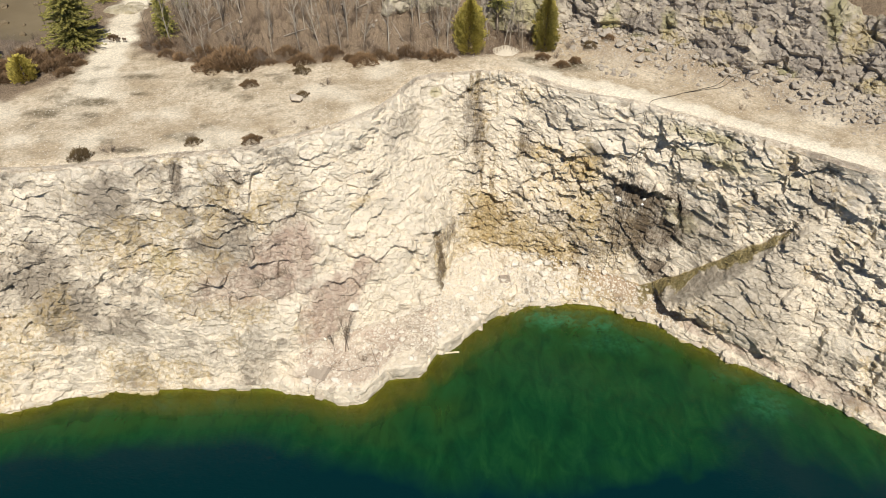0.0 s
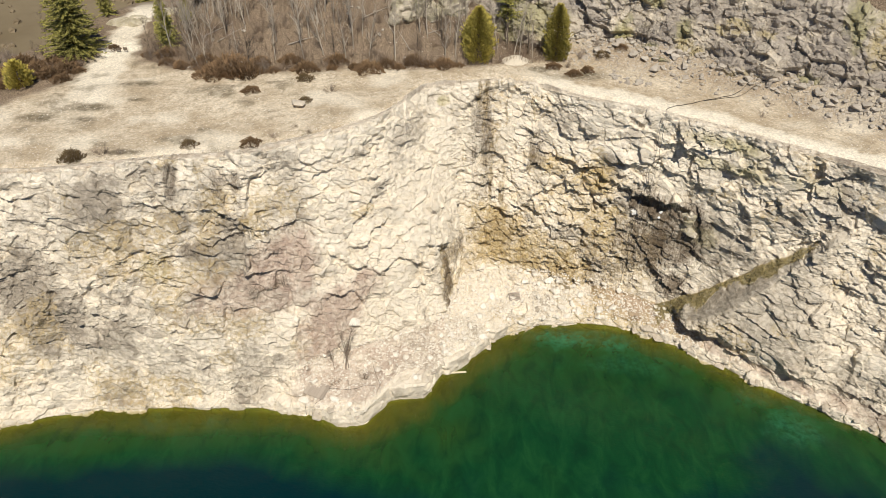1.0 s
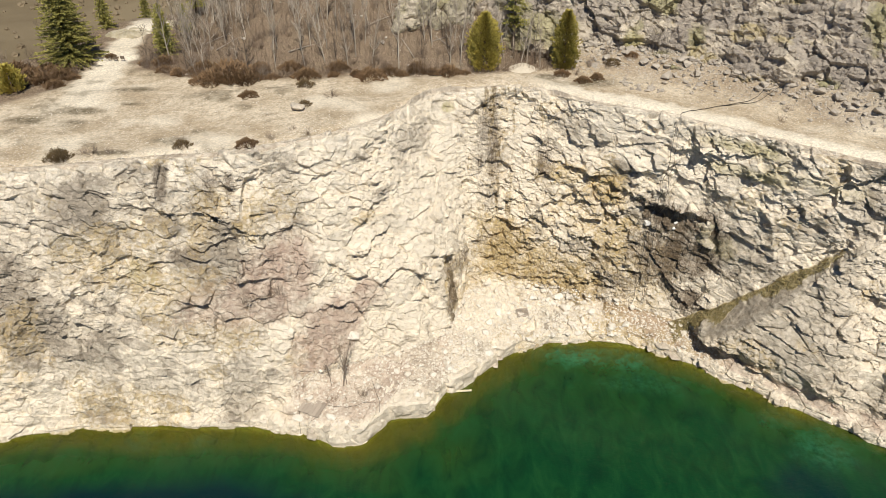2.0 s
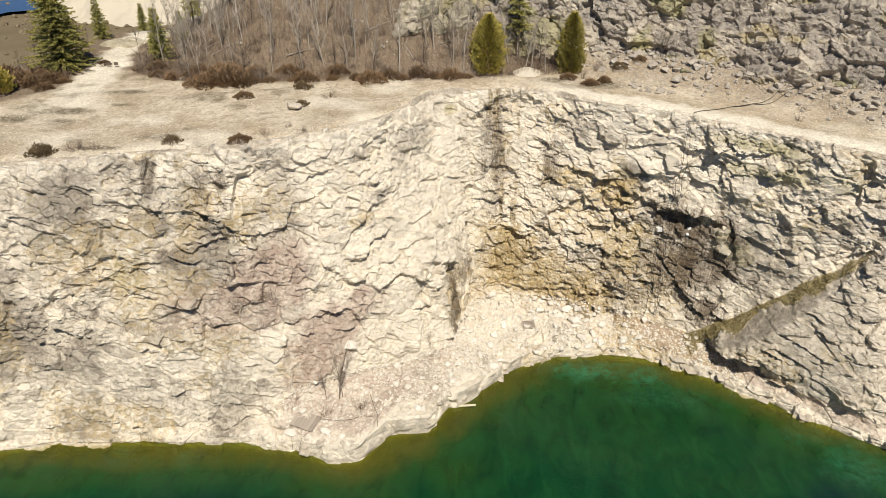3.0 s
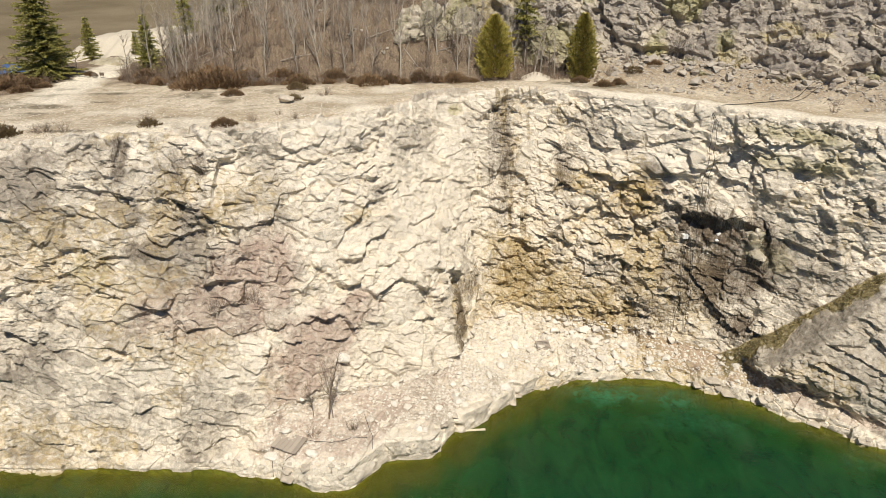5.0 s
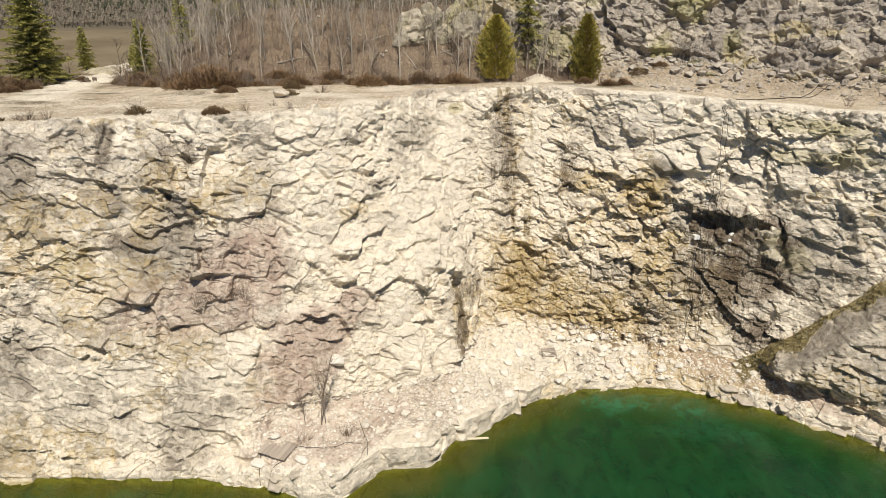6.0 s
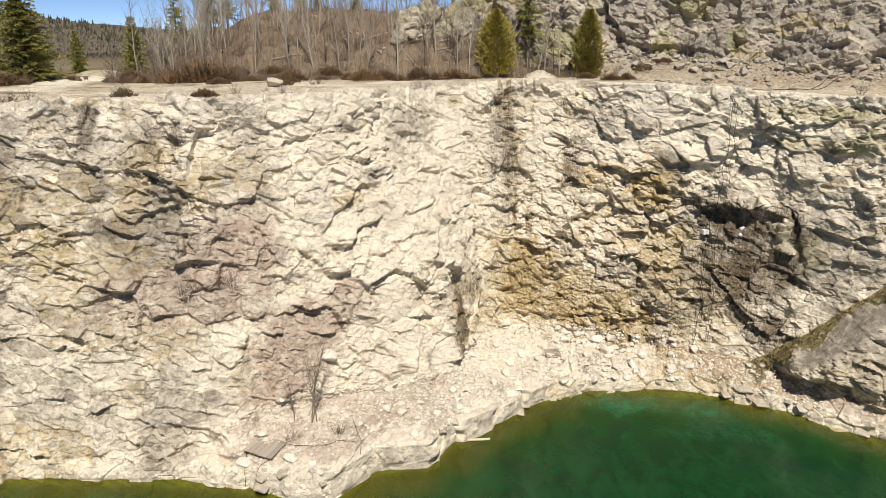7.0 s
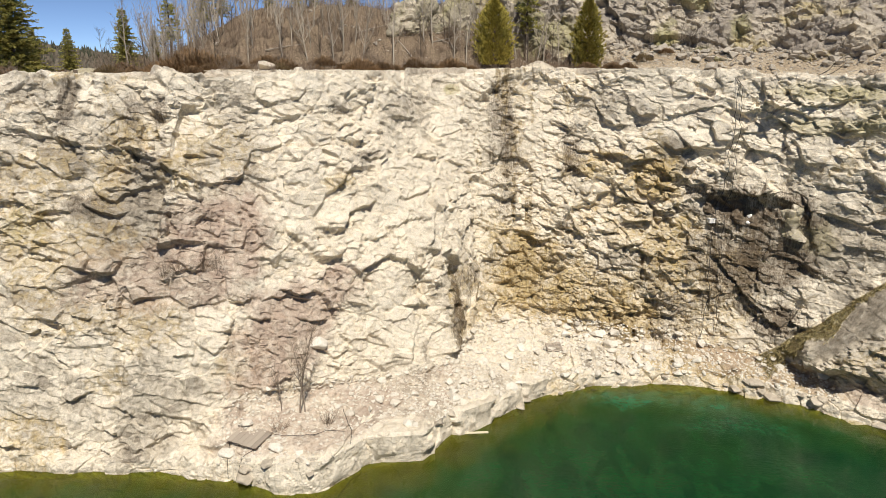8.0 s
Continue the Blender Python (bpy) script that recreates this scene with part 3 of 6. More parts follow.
LEDGES_LEFT = [
    ([(-27.7, 22.0), (-27.0, 21.5), (-26.2, 21.0), (-25.4, 20.9)], 0.50),
    ([(-24.3, 21.4), (-23.4, 21.1), (-22.8, 21.2)], 0.25),
    ([(-23.0, 19.2), (-22.3, 19.7), (-20.8, 19.6)], 0.35),
    ([(-21.3, 22.9), (-20.9, 22.3), (-19.9, 22.0)], 0.30),
    ([(-19.2, 22.7), (-18.5, 21.8), (-17.7, 21.8), (-16.9, 21.6)], 0.35),
    ([(-29.0, 19.1), (-27.8, 18.5), (-26.6, 18.1)], 0.30),
    ([(-23.8, 16.7), (-22.8, 16.2), (-22.1, 16.0), (-21.6, 16.5), (-20.3, 16.9), (-19.0, 17.2)], 0.50),
    ([(-28.4, 14.8), (-27.3, 14.8), (-26.8, 14.4)], 0.30),
    ([(-28.4, 13.0), (-26.7, 12.8), (-25.4, 12.9)], 0.30),
    ([(-18.8, 13.6), (-18.0, 12.9)], 0.35),
    ([(-17.2, 17.3), (-16.3, 16.7), (-15.5, 16.3)], 0.30),
    ([(-17.4, 18.9), (-15.8, 18.6)], 0.25),
]
LEDGES_TOP = [
    ([(-15.9, 20.8), (-14.4, 20.7)], 0.35),
    ([(-13.2, 20.7), (-12.2, 20.7), (-10.4, 21.1)], 0.40),
    ([(-14.9, 21.6), (-13.6, 21.4)], 0.25),
    ([(-12.4, 22.2), (-11.5, 22.0), (-11.0, 22.6)], 0.30),
    ([(-10.4, 21.1), (-8.6, 20.9), (-7.5, 20.8)], 0.25),
    ([(-8.9, 19.1), (-7.4, 18.8), (-6.7, 18.8)], 0.35),
    ([(-7.4, 17.9), (-6.7, 17.6), (-5.7, 17.7)], 0.35),
    ([(-3.5, 17.6), (-2.2, 17.4)], 0.35),
    ([(-12.3, 16.4), (-11.3, 16.3), (-10.8, 16.0)], 0.40),
    ([(-13.7, 16.9), (-12.7, 16.7)], 0.25),
    ([(-12.1, 18.7), (-11.3, 17.8)], 0.30),
    ([(-15.5, 19.7), (-14.2, 19.9)], 0.25),
]
LEDGES_CENTRE = [
    ([(-10.1, 13.5), (-9.4, 13.2), (-8.5, 12.9), (-8.2, 13.5), (-7.9, 14.2), (-6.9, 14.4), (-6.0, 14.8)], 0.80),
    ([(-12.2, 13.8), (-11.7, 13.3), (-10.8, 12.5), (-9.9, 11.6), (-9.0, 11.0)], 0.60),
    ([(-8.0, 9.3), (-7.3, 10.1), (-6.4, 10.6), (-5.3, 10.9), (-4.1, 10.4), (-3.1, 9.6), (-2.2, 8.6), (-1.7, 7.3), (-0.8, 5.3)], 0.80),
    ([(-5.7, 13.0), (-4.8, 12.6), (-4.2, 13.0), (-2.7, 13.0), (-2.1, 12.9)], 0.50),
    ([(-5.0, 14.7), (-4.2, 14.5), (-3.2, 14.8), (-2.1, 15.1)], 0.40),
    ([(-14.7, 15.5), (-14.1, 14.6), (-13.6, 13.5), (-13.2, 12.4)], 0.50),
    ([(-13.2, 11.9), (-12.6, 11.3), (-12.2, 11.3)], 0.35),
    ([(-7.2, 12.3), (-6.5, 12.1), (-5.3, 12.1)], 0.35),
    ([(-9.0, 11.3), (-8.6, 10.8), (-7.2, 10.9)], 0.40),
]
LEDGES_LOW_LEFT = [
    ([(-24.6, 9.4), (-24.0, 9.1), (-23.1, 8.8)], 0.45),
    ([(-22.0, 8.7), (-21.1, 8.0), (-20.7, 7.7)], 0.40),
    ([(-23.0, 8.4), (-22.5, 8.1), (-21.6, 7.9)], 0.25),
    ([(-21.8, 7.3), (-20.7, 6.8), (-20.4, 6.7)], 0.30),
    ([(-25.6, 7.3), (-24.9, 6.6), (-24.3, 6.1)], 0.30),
    ([(-25.0, 4.5), (-24.5, 4.1), (-23.8, 4.4), (-23.0, 4.5)], 0.50),
    ([(-21.8, 3.8), (-20.8, 3.3), (-19.6, 2.6)], 0.45),
    ([(-22.5, 2.5), (-21.4, 2.1)], 0.40),
    ([(-28.5, 1.7), (-28.0, 1.5), (-27.2, 1.3)], 0.50),
    ([(-19.3, 1.8), (-18.0, 2.0), (-16.8, 2.0)], 0.35),
    ([(-25.2, 1.5), (-24.2, 1.4), (-23.5, 1.7)], 0.30),
    ([(-18.2, 6.6), (-17.0, 6.4)], 0.35),
    ([(-16.0, 2.3), (-15.0, 2.5), (-14.5, 2.7)], 0.30),
]
LEDGES_LOW_CENTRE = [
    ([(-15.3, 9.4), (-14.4, 9.2), (-13.8, 9.5)], 0.50),
    ([(-14.1, 8.5), (-13.4, 8.1), (-12.6, 8.1)], 0.55),
    ([(-12.3, 9.9), (-11.0, 9.4), (-10.0, 9.3), (-8.9, 8.2), (-8.2, 7.9)], 0.80),
    ([(-11.4, 7.8), (-10.5, 7.5), (-9.1, 7.3)], 0.60),
    ([(-14.0, 4.0), (-13.0, 3.6), (-12.0, 3.4)], 0.35),
    ([(-11.0, 3.9), (-10.2, 3.3), (-9.5, 3.0)], 0.45),
    ([(-9.5, 4.4), (-8.6, 4.0)], 0.40),
    ([(-12.7, 3.9), (-12.0, 4.3), (-11.4, 4.3)], 0.35),
    ([(-8.6, 6.6), (-7.6, 5.3)], 0.40),
    ([(-5.6, 3.6), (-4.6, 3.7)], 0.30),
]
LEDGES_ALCOVE = [
    ([(9.1, 17.5), (10.4, 17.2), (11.7, 17.2), (13.2, 16.7), (15.2, 16.0), (16.0, 16.1)], 0.45),
    ([(12.9, 14.7), (13.8, 13.8), (15.1, 13.1), (16.4, 12.7), (17.7, 12.4)], 0.65),
    ([(9.0, 12.3), (9.5, 11.4), (10.2, 10.5), (11.1, 9.2), (12.3, 8.6), (13.8, 8.5)], 0.50),
    ([(12.1, 9.7), (12.9, 9.3), (13.9, 9.5), (15.4, 9.9)], 0.60),
    ([(9.0, 22.6), (9.7, 21.8), (10.6, 21.6)], 0.40),
    ([(11.0, 21.1), (11.9, 19.9), (12.7, 19.4), (13.8, 19.5)], 0.60),
    ([(13.3, 22.1), (13.9, 20.9), (14.5, 20.3), (16.0, 20.3)], 0.65),
    ([(16.0, 20.3), (17.3, 20.3), (19.2, 20.9), (21.0, 21.2)], 0.35),
    ([(13.2, 4.0), (13.7, 3.8), (15.2, 4.3), (15.6, 4.7)], 0.80),
    ([(10.0, 3.4), (11.5, 3.1), (12.8, 3.9)], 0.50),
]
LEDGES_CAVE = [
    ([(18.8, 14.6), (19.6, 14.3), (21.4, 14.6), (23.2, 14.4), (24.4, 15.0), (25.1, 15.1)], 0.55),
    ([(25.8, 14.9), (26.1, 14.1), (26.6, 13.3), (26.4, 12.4), (26.8, 10.7), (27.1, 10.2)], 0.50),
    ([(20.1, 9.6), (21.3, 8.1), (22.4, 6.6), (23.8, 5.0), (24.8, 4.2), (25.4, 4.1)], 0.90),
    ([(24.5, 22.8), (24.8, 21.7), (25.8, 21.2), (26.8, 21.2), (27.9, 21.7), (28.8, 22.1)], 0.60),
    ([(27.2, 19.3), (28.0, 19.1), (28.9, 19.4)], 0.45),
    ([(23.1, 21.5), (24.6, 21.0)], 0.40),
    ([(18.1, 19.5), (18.9, 19.3)], 0.35),
    ([(25.5, 7.7), (26.3, 6.8)], 0.45),
]
LEDGES_RIGHT = [
    ([(28.6, 23.2), (29.9, 22.6), (31.2, 22.3), (32.1, 21.3), (33.5, 20.7), (35.3, 21.3)], 0.60),
    ([(35.4, 20.4), (36.4, 19.5), (37.7, 18.6)], 0.60),
    ([(27.0, 19.5), (28.7, 19.7), (29.0, 20.6), (30.6, 21.0), (31.6, 20.2)], 0.45),
    ([(33.1, 13.4), (34.5, 14.9), (36.3, 15.8), (37.3, 16.8), (38.2, 17.6)], 0.60),
    ([(32.1, 8.1), (33.5, 7.4), (34.3, 7.0)], 0.45),
    ([(29.3, 4.5), (30.7, 4.1)], 0.40),
    ([(36.9, 12.6), (38.3, 11.6), (39.2, 11.1)], 0.45),
    ([(25.5, 2.2), (26.0, 1.7), (27.2, 2.1), (28.3, 2.7), (29.4, 2.8)], 1.80),
]
LEDGES_ENDS = [
    ([(-40.3, 21.4), (-38.2, 21.1), (-36.6, 21.7)], 0.60),
    ([(-36.5, 19.6), (-34.0, 19.4), (-32.8, 18.7)], 0.45),
    ([(-31.7, 1.9), (-29.3, 1.9), (-27.5, 1.5)], 0.50),
    ([(39.5, 14.5), (41.5, 14.0), (42.6, 14.2)], 0.70),
    ([(30.2, 6.6), (32.0, 5.9), (34.2, 5.3)], 0.40),
    ([(15.6, 2.7), (17.3, 2.1), (19.2, 2.2)], 0.30),
]
LEDGES = LEDGES_LEFT + LEDGES_TOP + LEDGES_CENTRE + LEDGES_LOW_LEFT + LEDGES_LOW_CENTRE + LEDGES_ALCOVE + LEDGES_CAVE + LEDGES_RIGHT + LEDGES_ENDS


def stains(x, z, a, b, under, slab, band, tone, top, bench):
    """Layers of the wall's mineral colour: grey, ochre, dark wet stain with painted cave shade, pink, growth."""
    streak = fbm(a / 0.9, b / 7.0, 1.0, 4, 61)
    broad = fbm(a / 6, b / 6, 2.0, 4, 62)
    right = smooth(14, 24, x)
    left = smooth(-12, -24, x)
    grey = np.clip(0.34 * left * smooth(5, 11, z) + (0.4 + 0.25 * left) * smooth(0.0, 0.7, broad) + 0.16 * right * smooth(-0.3, 0.6, broad), 0, 1)
    ochre = 0.35 * smooth(0.0, 0.7, fbm(a / 4, b / 4, 5.0, 4, 63)) * smooth(-10, -18, x) + 0.3 * smooth(0.1, 0.8, fbm(a / 3, b / 3, 5.0, 4, 63)) * smooth(0, 6, x)
    dark = np.zeros_like(x)
    pink = np.zeros_like(x)
    growth = np.zeros_like(x)
    clean = np.zeros_like(x)
    rag = fbm(a / 2.2, b / 2.2, 1.0, 5, 64, 0.6)
    broken = 0.72 + 0.28 * smooth(-0.5, 0.3, streak + 0.6 * fbm(a / 0.8, b / 0.8, 1.0, 3, 65))
    for i, (kind, x0, z0, rx, rz, ang, amt) in enumerate(PATCHES):
        v = min(1.25, amt * 1.15) * blob(x, z, x0, z0, 1.3 * rx, 1.3 * rz, ang, 0.5, 0, np.roll(rag, 37 * i, 1)) * broken
        if kind == "grey":
            grey = np.maximum(grey, v)
        elif kind == "ochre":
            ochre = np.maximum(ochre, v)
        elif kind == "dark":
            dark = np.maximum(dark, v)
        elif kind == "pink":
            pink = np.maximum(pink, v)
        elif kind == "white":
            grey, ochre, dark, clean = grey * (1 - v), ochre * (1 - v), dark * (1 - v), np.maximum(clean, v)
        else:
            growth = np.maximum(growth, v)
    # brown streaks left by water down the back of the recess
    run = smooth(-1.5, 1.0, x) * smooth(11.5, 8.5, x) * smooth(7, 12, z) * smooth(0.0, 0.6, fbm(a / 0.7 + 0.5 * rag, b / 9.0, 7.0, 4, 68)) * smooth(-0.5, 0.4, rag)
    dark, ochre = np.maximum(dark, 0.55 * run * (1 - 0.75 * clean)), np.maximum(ochre, 0.6 * run * (1 - 0.75 * clean))
    # each block weathered in its own way
    grey = np.clip(grey + 0.5 * (1 - clean) * (1 - 0.5 * smooth(-15, -11, x) * smooth(2, -1, x)) * smooth(0.56, 0.85, tone) - 0.3 * smooth(0.45, 0.2, tone), 0, 1)
    # grassy ramp up to the right and the smooth slab under it
    growth = np.maximum(growth, 0.5 * band)
    ochre = np.maximum(ochre, 0.6 * band) * (1 - 0.8 * slab)
    dark = np.maximum(dark, np.maximum(0.12 * slab, 0.2 * band))
    grey = np.maximum(grey, 0.85 * slab)
    grey = np.maximum(grey, 0.55 * under)
    grey, ochre, pink = np.maximum(grey, 0.2 * top), ochre * (1 - 0.5 * top), np.maximum(pink, 0.2 * top)
    pink = np.maximum(pink, bench * (0.3 + 0.4 * smooth(-0.4, 0.5, fbm(a / 1.8, b / 1.8, 4.0, 4, 67))))
    dirt = (bench > 0.3) * smooth(11, 16, x) * smooth(29, 25, x)
    ochre, grey = np.maximum(ochre, 0.6 * dirt), np.maximum(grey, 0.55 * dirt)
    algae = smooth(0.12, -0.5, z)
    ochre, growth = np.maximum(ochre, algae), np.maximum(growth, 0.8 * algae)
    return np.stack([grey, ochre, dark, pink], -1), growth


# kind of stain or painted shade, where across and up the wall, half sizes, turn, amount
GREY_PATCHES = [
    ("grey", -25.2, 21.9, 0.6, 1.5, 0, 1.17),
    ("grey", -21.9, 21.2, 2.6, 1.6, 0, 0.65),
    ("grey", -24.1, 18.4, 2.5, 1.0, -10, 1.04),
    ("grey", -20.7, 17.8, 2.7, 1.0, 10, 1.10),
    ("grey", -23.8, 15.6, 1.7, 0.9, 0, 1.30),
    ("grey", -20.7, 16.6, 2.2, 0.6, 10, 0.91),
    ("grey", -22.2, 13.7, 3.2, 1.4, 0, 0.65),
    ("grey", -27.8, 18.0, 1.8, 1.3, 0, 0.52),
    ("grey", -27.3, 3.9, 2.1, 2.2, 0, 0.42),
    ("grey", -23.5, 3.2, 1.8, 1.7, 0, 0.30),
    ("grey", -22.0, 8.1, 2.5, 1.3, -15, 0.24),
    ("grey", -19.3, 8.3, 1.6, 1.0, 0, 0.42),
    ("grey", -26.3, 6.2, 2.8, 1.0, 0, 0.30),
]
GREY_MORE_PATCHES = [
    ("grey", -18.7, 10.9, 5.4, 1.3, 0, 0.50),
    ("grey", -9.0, 21.4, 0.8, 0.5, 0, 0.70),
    ("grey", -6.7, 18.0, 0.9, 0.4, 0, 0.60),
    ("grey", -15.2, 18.8, 1.5, 0.6, 0, 0.45),
    ("grey", -3.6, 20.9, 1.8, 2.2, -30, 0.50),
    ("grey", 17.3, 16.7, 1.2, 1.8, 0, 1.00),
    ("grey", 24.5, 10.4, 3.1, 2.6, 0, 0.80),
    ("grey", 27.9, 11.4, 2.9, 2.4, 0, 0.70),
    ("grey", 28.4, 7.9, 1.9, 1.1, 0, 0.80),
    ("grey", 28.3, 14.4, 2.5, 1.2, 0, 0.55),
    ("grey", 26.7, 17.5, 2.5, 2.4, 0, 0.35),
    ("grey", 12.5, 20.5, 2.8, 1.8, 0, 0.40),
    ("grey", 15.8, 7.2, 4.2, 2.8, 0, 0.40),
    ("grey", -31.0, 13.9, 2.3, 2.5, 0, 0.40),
    ("grey", -33.5, 8.2, 3.0, 4.1, 0, 0.18),
    ("grey", 33.0, 17.0, 3.0, 2.0, 0, 0.45),
]
PINK_PATCHES = [
    ("pink", -15.9, 13.5, 2.4, 2.6, 0, 0.95),
    ("pink", -18.7, 11.9, 4.3, 1.5, 0, 0.60),
    ("pink", -12.7, 6.6, 1.6, 2.1, 0, 0.95),
    ("pink", -10.5, 7.3, 1.3, 1.7, 0, 1.00),
    ("pink", -11.4, 9.2, 3.2, 0.8, 0, 0.80),
    ("pink", -12.8, 4.6, 1.8, 0.9, 0, 1.00),
    ("pink", -8.6, 10.1, 1.2, 0.6, 0, 0.90),
    ("pink", -14.2, 11.8, 1.1, 1.0, 0, 0.80),
    ("pink", -10.3, 2.3, 4.5, 0.4, 0, 0.70),
    ("pink", -19.7, 10.4, 3.9, 0.9, 0, 0.60),
    ("pink", -10.5, 5.6, 1.1, 0.9, 0, 0.80),
]
OCHRE_PATCHES = [
    ("ochre", -8.8, 16.2, 1.0, 0.4, 0, 0.51),
    ("ochre", -18.1, 18.7, 1.0, 1.9, 0, 0.38),
    ("ochre", -26.8, 14.6, 1.9, 1.5, 0, 0.42),
    ("ochre", -26.4, 18.0, 2.1, 1.7, 0, 0.30),
    ("ochre", -22.8, 13.4, 2.1, 1.2, 0, 0.30),
    ("ochre", -14.3, 5.7, 1.1, 2.0, 0, 0.21),
    ("ochre", 5.1, 7.4, 3.3, 2.7, 0, 0.81),
    ("ochre", 10.0, 5.3, 4.4, 2.3, 0, 0.81),
    ("ochre", 13.7, 3.8, 2.9, 1.6, 0, 0.77),
    ("ochre", 11.8, 16.2, 2.9, 1.2, 0, 0.55),
    ("ochre", 15.7, 15.0, 2.0, 2.2, 0, 0.72),
    ("ochre", 14.4, 11.3, 3.5, 1.9, 0, 0.42),
    ("ochre", 17.3, 9.2, 2.2, 2.8, 0, 0.55),
]
OCHRE_MORE_PATCHES = [
    ("ochre", 3.0, 4.4, 2.4, 0.8, 0, 0.42),
    ("ochre", 3.0, 10.4, 1.5, 1.9, 0, 0.42),
    ("ochre", -0.2, 5.8, 0.6, 1.9, 0, 0.59),
    ("ochre", 20.1, 6.2, 2.3, 3.1, 0, 0.34),
    ("ochre", 18.3, 0.9, 4.0, 0.7, 0, 0.51),
    ("ochre", -31.0, 16.5, 2.6, 3.0, 0, 0.34),
]
DARK_PATCHES = [
    ("dark", -25.3, 22.1, 0.5, 1.4, 0, 0.45),
    ("dark", -21.4, 21.5, 0.4, 1.1, 0, 0.42),
    ("dark", -19.7, 21.5, 0.4, 0.8, 0, 0.65),
    ("dark", -23.6, 15.9, 1.4, 0.6, 0, 0.39),
    ("dark", 3.4, 20.0, 0.8, 2.6, 0, 0.60),
    ("dark", 4.6, 16.8, 0.7, 1.9, 0, 0.60),
    ("dark", 9.4, 17.0, 1.1, 1.7, 0, 0.75),
    ("dark", 3.7, 13.1, 0.8, 2.6, 0, 0.50),
    ("dark", 5.4, 8.1, 2.9, 2.3, 0, 0.32),
    ("dark", 9.0, 4.9, 3.9, 1.7, 0, 0.24),
    ("dark", 14.2, 3.1, 3.3, 1.0, 0, 0.33),
    ("dark", 13.6, 7.5, 3.6, 1.8, 0, 0.25),
    ("dark", 17.4, 3.9, 2.3, 1.6, 0, 0.36),
    ("dark", 2.6, 15.0, 0.3, 5.5, 0, 0.60),
    ("dark", 4.0, 17.8, 0.5, 5.0, 0, 0.60),
]
DARK_STAIN_AND_SHADE = [
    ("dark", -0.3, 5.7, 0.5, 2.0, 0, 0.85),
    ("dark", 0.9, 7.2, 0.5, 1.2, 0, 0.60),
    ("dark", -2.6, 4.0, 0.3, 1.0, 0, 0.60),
    # right wall: brown-black stain, with the cave's shade painted into the same patches
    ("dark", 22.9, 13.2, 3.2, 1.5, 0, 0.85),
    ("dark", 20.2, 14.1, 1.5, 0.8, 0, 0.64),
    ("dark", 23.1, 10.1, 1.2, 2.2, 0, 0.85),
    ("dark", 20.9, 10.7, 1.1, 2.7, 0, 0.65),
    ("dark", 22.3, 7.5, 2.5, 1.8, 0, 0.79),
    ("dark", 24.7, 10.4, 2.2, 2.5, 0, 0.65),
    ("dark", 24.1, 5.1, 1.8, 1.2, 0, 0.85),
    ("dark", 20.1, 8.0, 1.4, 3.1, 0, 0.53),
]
WHITE_PATCHES = [
    ("white", 7.1, 16.4, 1.5, 3.5, 0, 0.90),
    ("white", 7.4, 13.6, 1.7, 1.4, 0, 1.00),
    ("white", 1.6, 14.1, 1.8, 4.7, 0, 0.50),
    ("white", -4.5, 23.0, 2.3, 0.7, 0, 0.80),
    ("white", 5.3, 2.4, 4.5, 0.6, 0, 0.90),
    ("white", -4.9, 9.4, 2.5, 2.3, 0, 0.80),
    ("white", -12.2, 14.1, 2.3, 1.6, 0, 0.70),
    ("white", 27.6, 7.8, 1.7, 0.8, 0, 0.60),
    ("white", -16.0, 7.2, 0.5, 1.0, 0, 0.70),
    ("white", -7.9, 5.0, 1.6, 2.2, 0, 0.60),
    ("white", -22.6, 6.7, 1.8, 0.8, 0, 0.50),
]
MOSS_PATCHES = [
    ("moss", -0.6, 22.4, 0.6, 0.4, 0, 0.60),
    ("moss", 27.3, 22.1, 3.3, 0.6, 0, 0.55),
    ("moss", 27.7, 19.9, 2.9, 0.6, 0, 0.50),
    ("moss", 25.4, 22.4, 1.3, 0.4, 0, 0.40),
    ("moss", -27.5, 14.6, 1.4, 1.0, 0, 0.30),
    ("moss", 26.8, 11.6, 1.3, 1.3, 0, 0.30),
    ("moss", 32.5, 20.6, 3.0, 1.0, 0, 0.35),
]
PATCHES = GREY_PATCHES + GREY_MORE_PATCHES + PINK_PATCHES + OCHRE_PATCHES + OCHRE_MORE_PATCHES + DARK_PATCHES + DARK_STAIN_AND_SHADE + WHITE_PATCHES + MOSS_PATCHES

WALL_STEP = 0.07
base, wp, wa, wb, wz, wx, wrow, wedges, wunder, wseam, wtone, wslab, wgrassy = quarry_wall(WALL_STEP)
stain_shade_layer, growth_layer = stains(wx, wz, wa, wb, wunder, wslab, wgrassy, wtone, smooth(wedges[6] - 4, wedges[6] + 5, wrow), smooth(wedges[3] + 3, wedges[3] + 9, wrow) * smooth(wedges[4] + 8, wedges[4], wrow) * smooth(-17, -14, wx) * (1 - 0.85 * smooth(-2, 2, wx) * smooth(21, 15, wx)))
cliff = new("cliff", grid_mesh("cliff", wp, ROCK, {"stain": stain_shade_layer, "growth": growth_layer}))
tagged(cliff, "pale fractured limestone quarry wall with ochre and dark stains, cave shade painted in", "cliff", kind="structure")


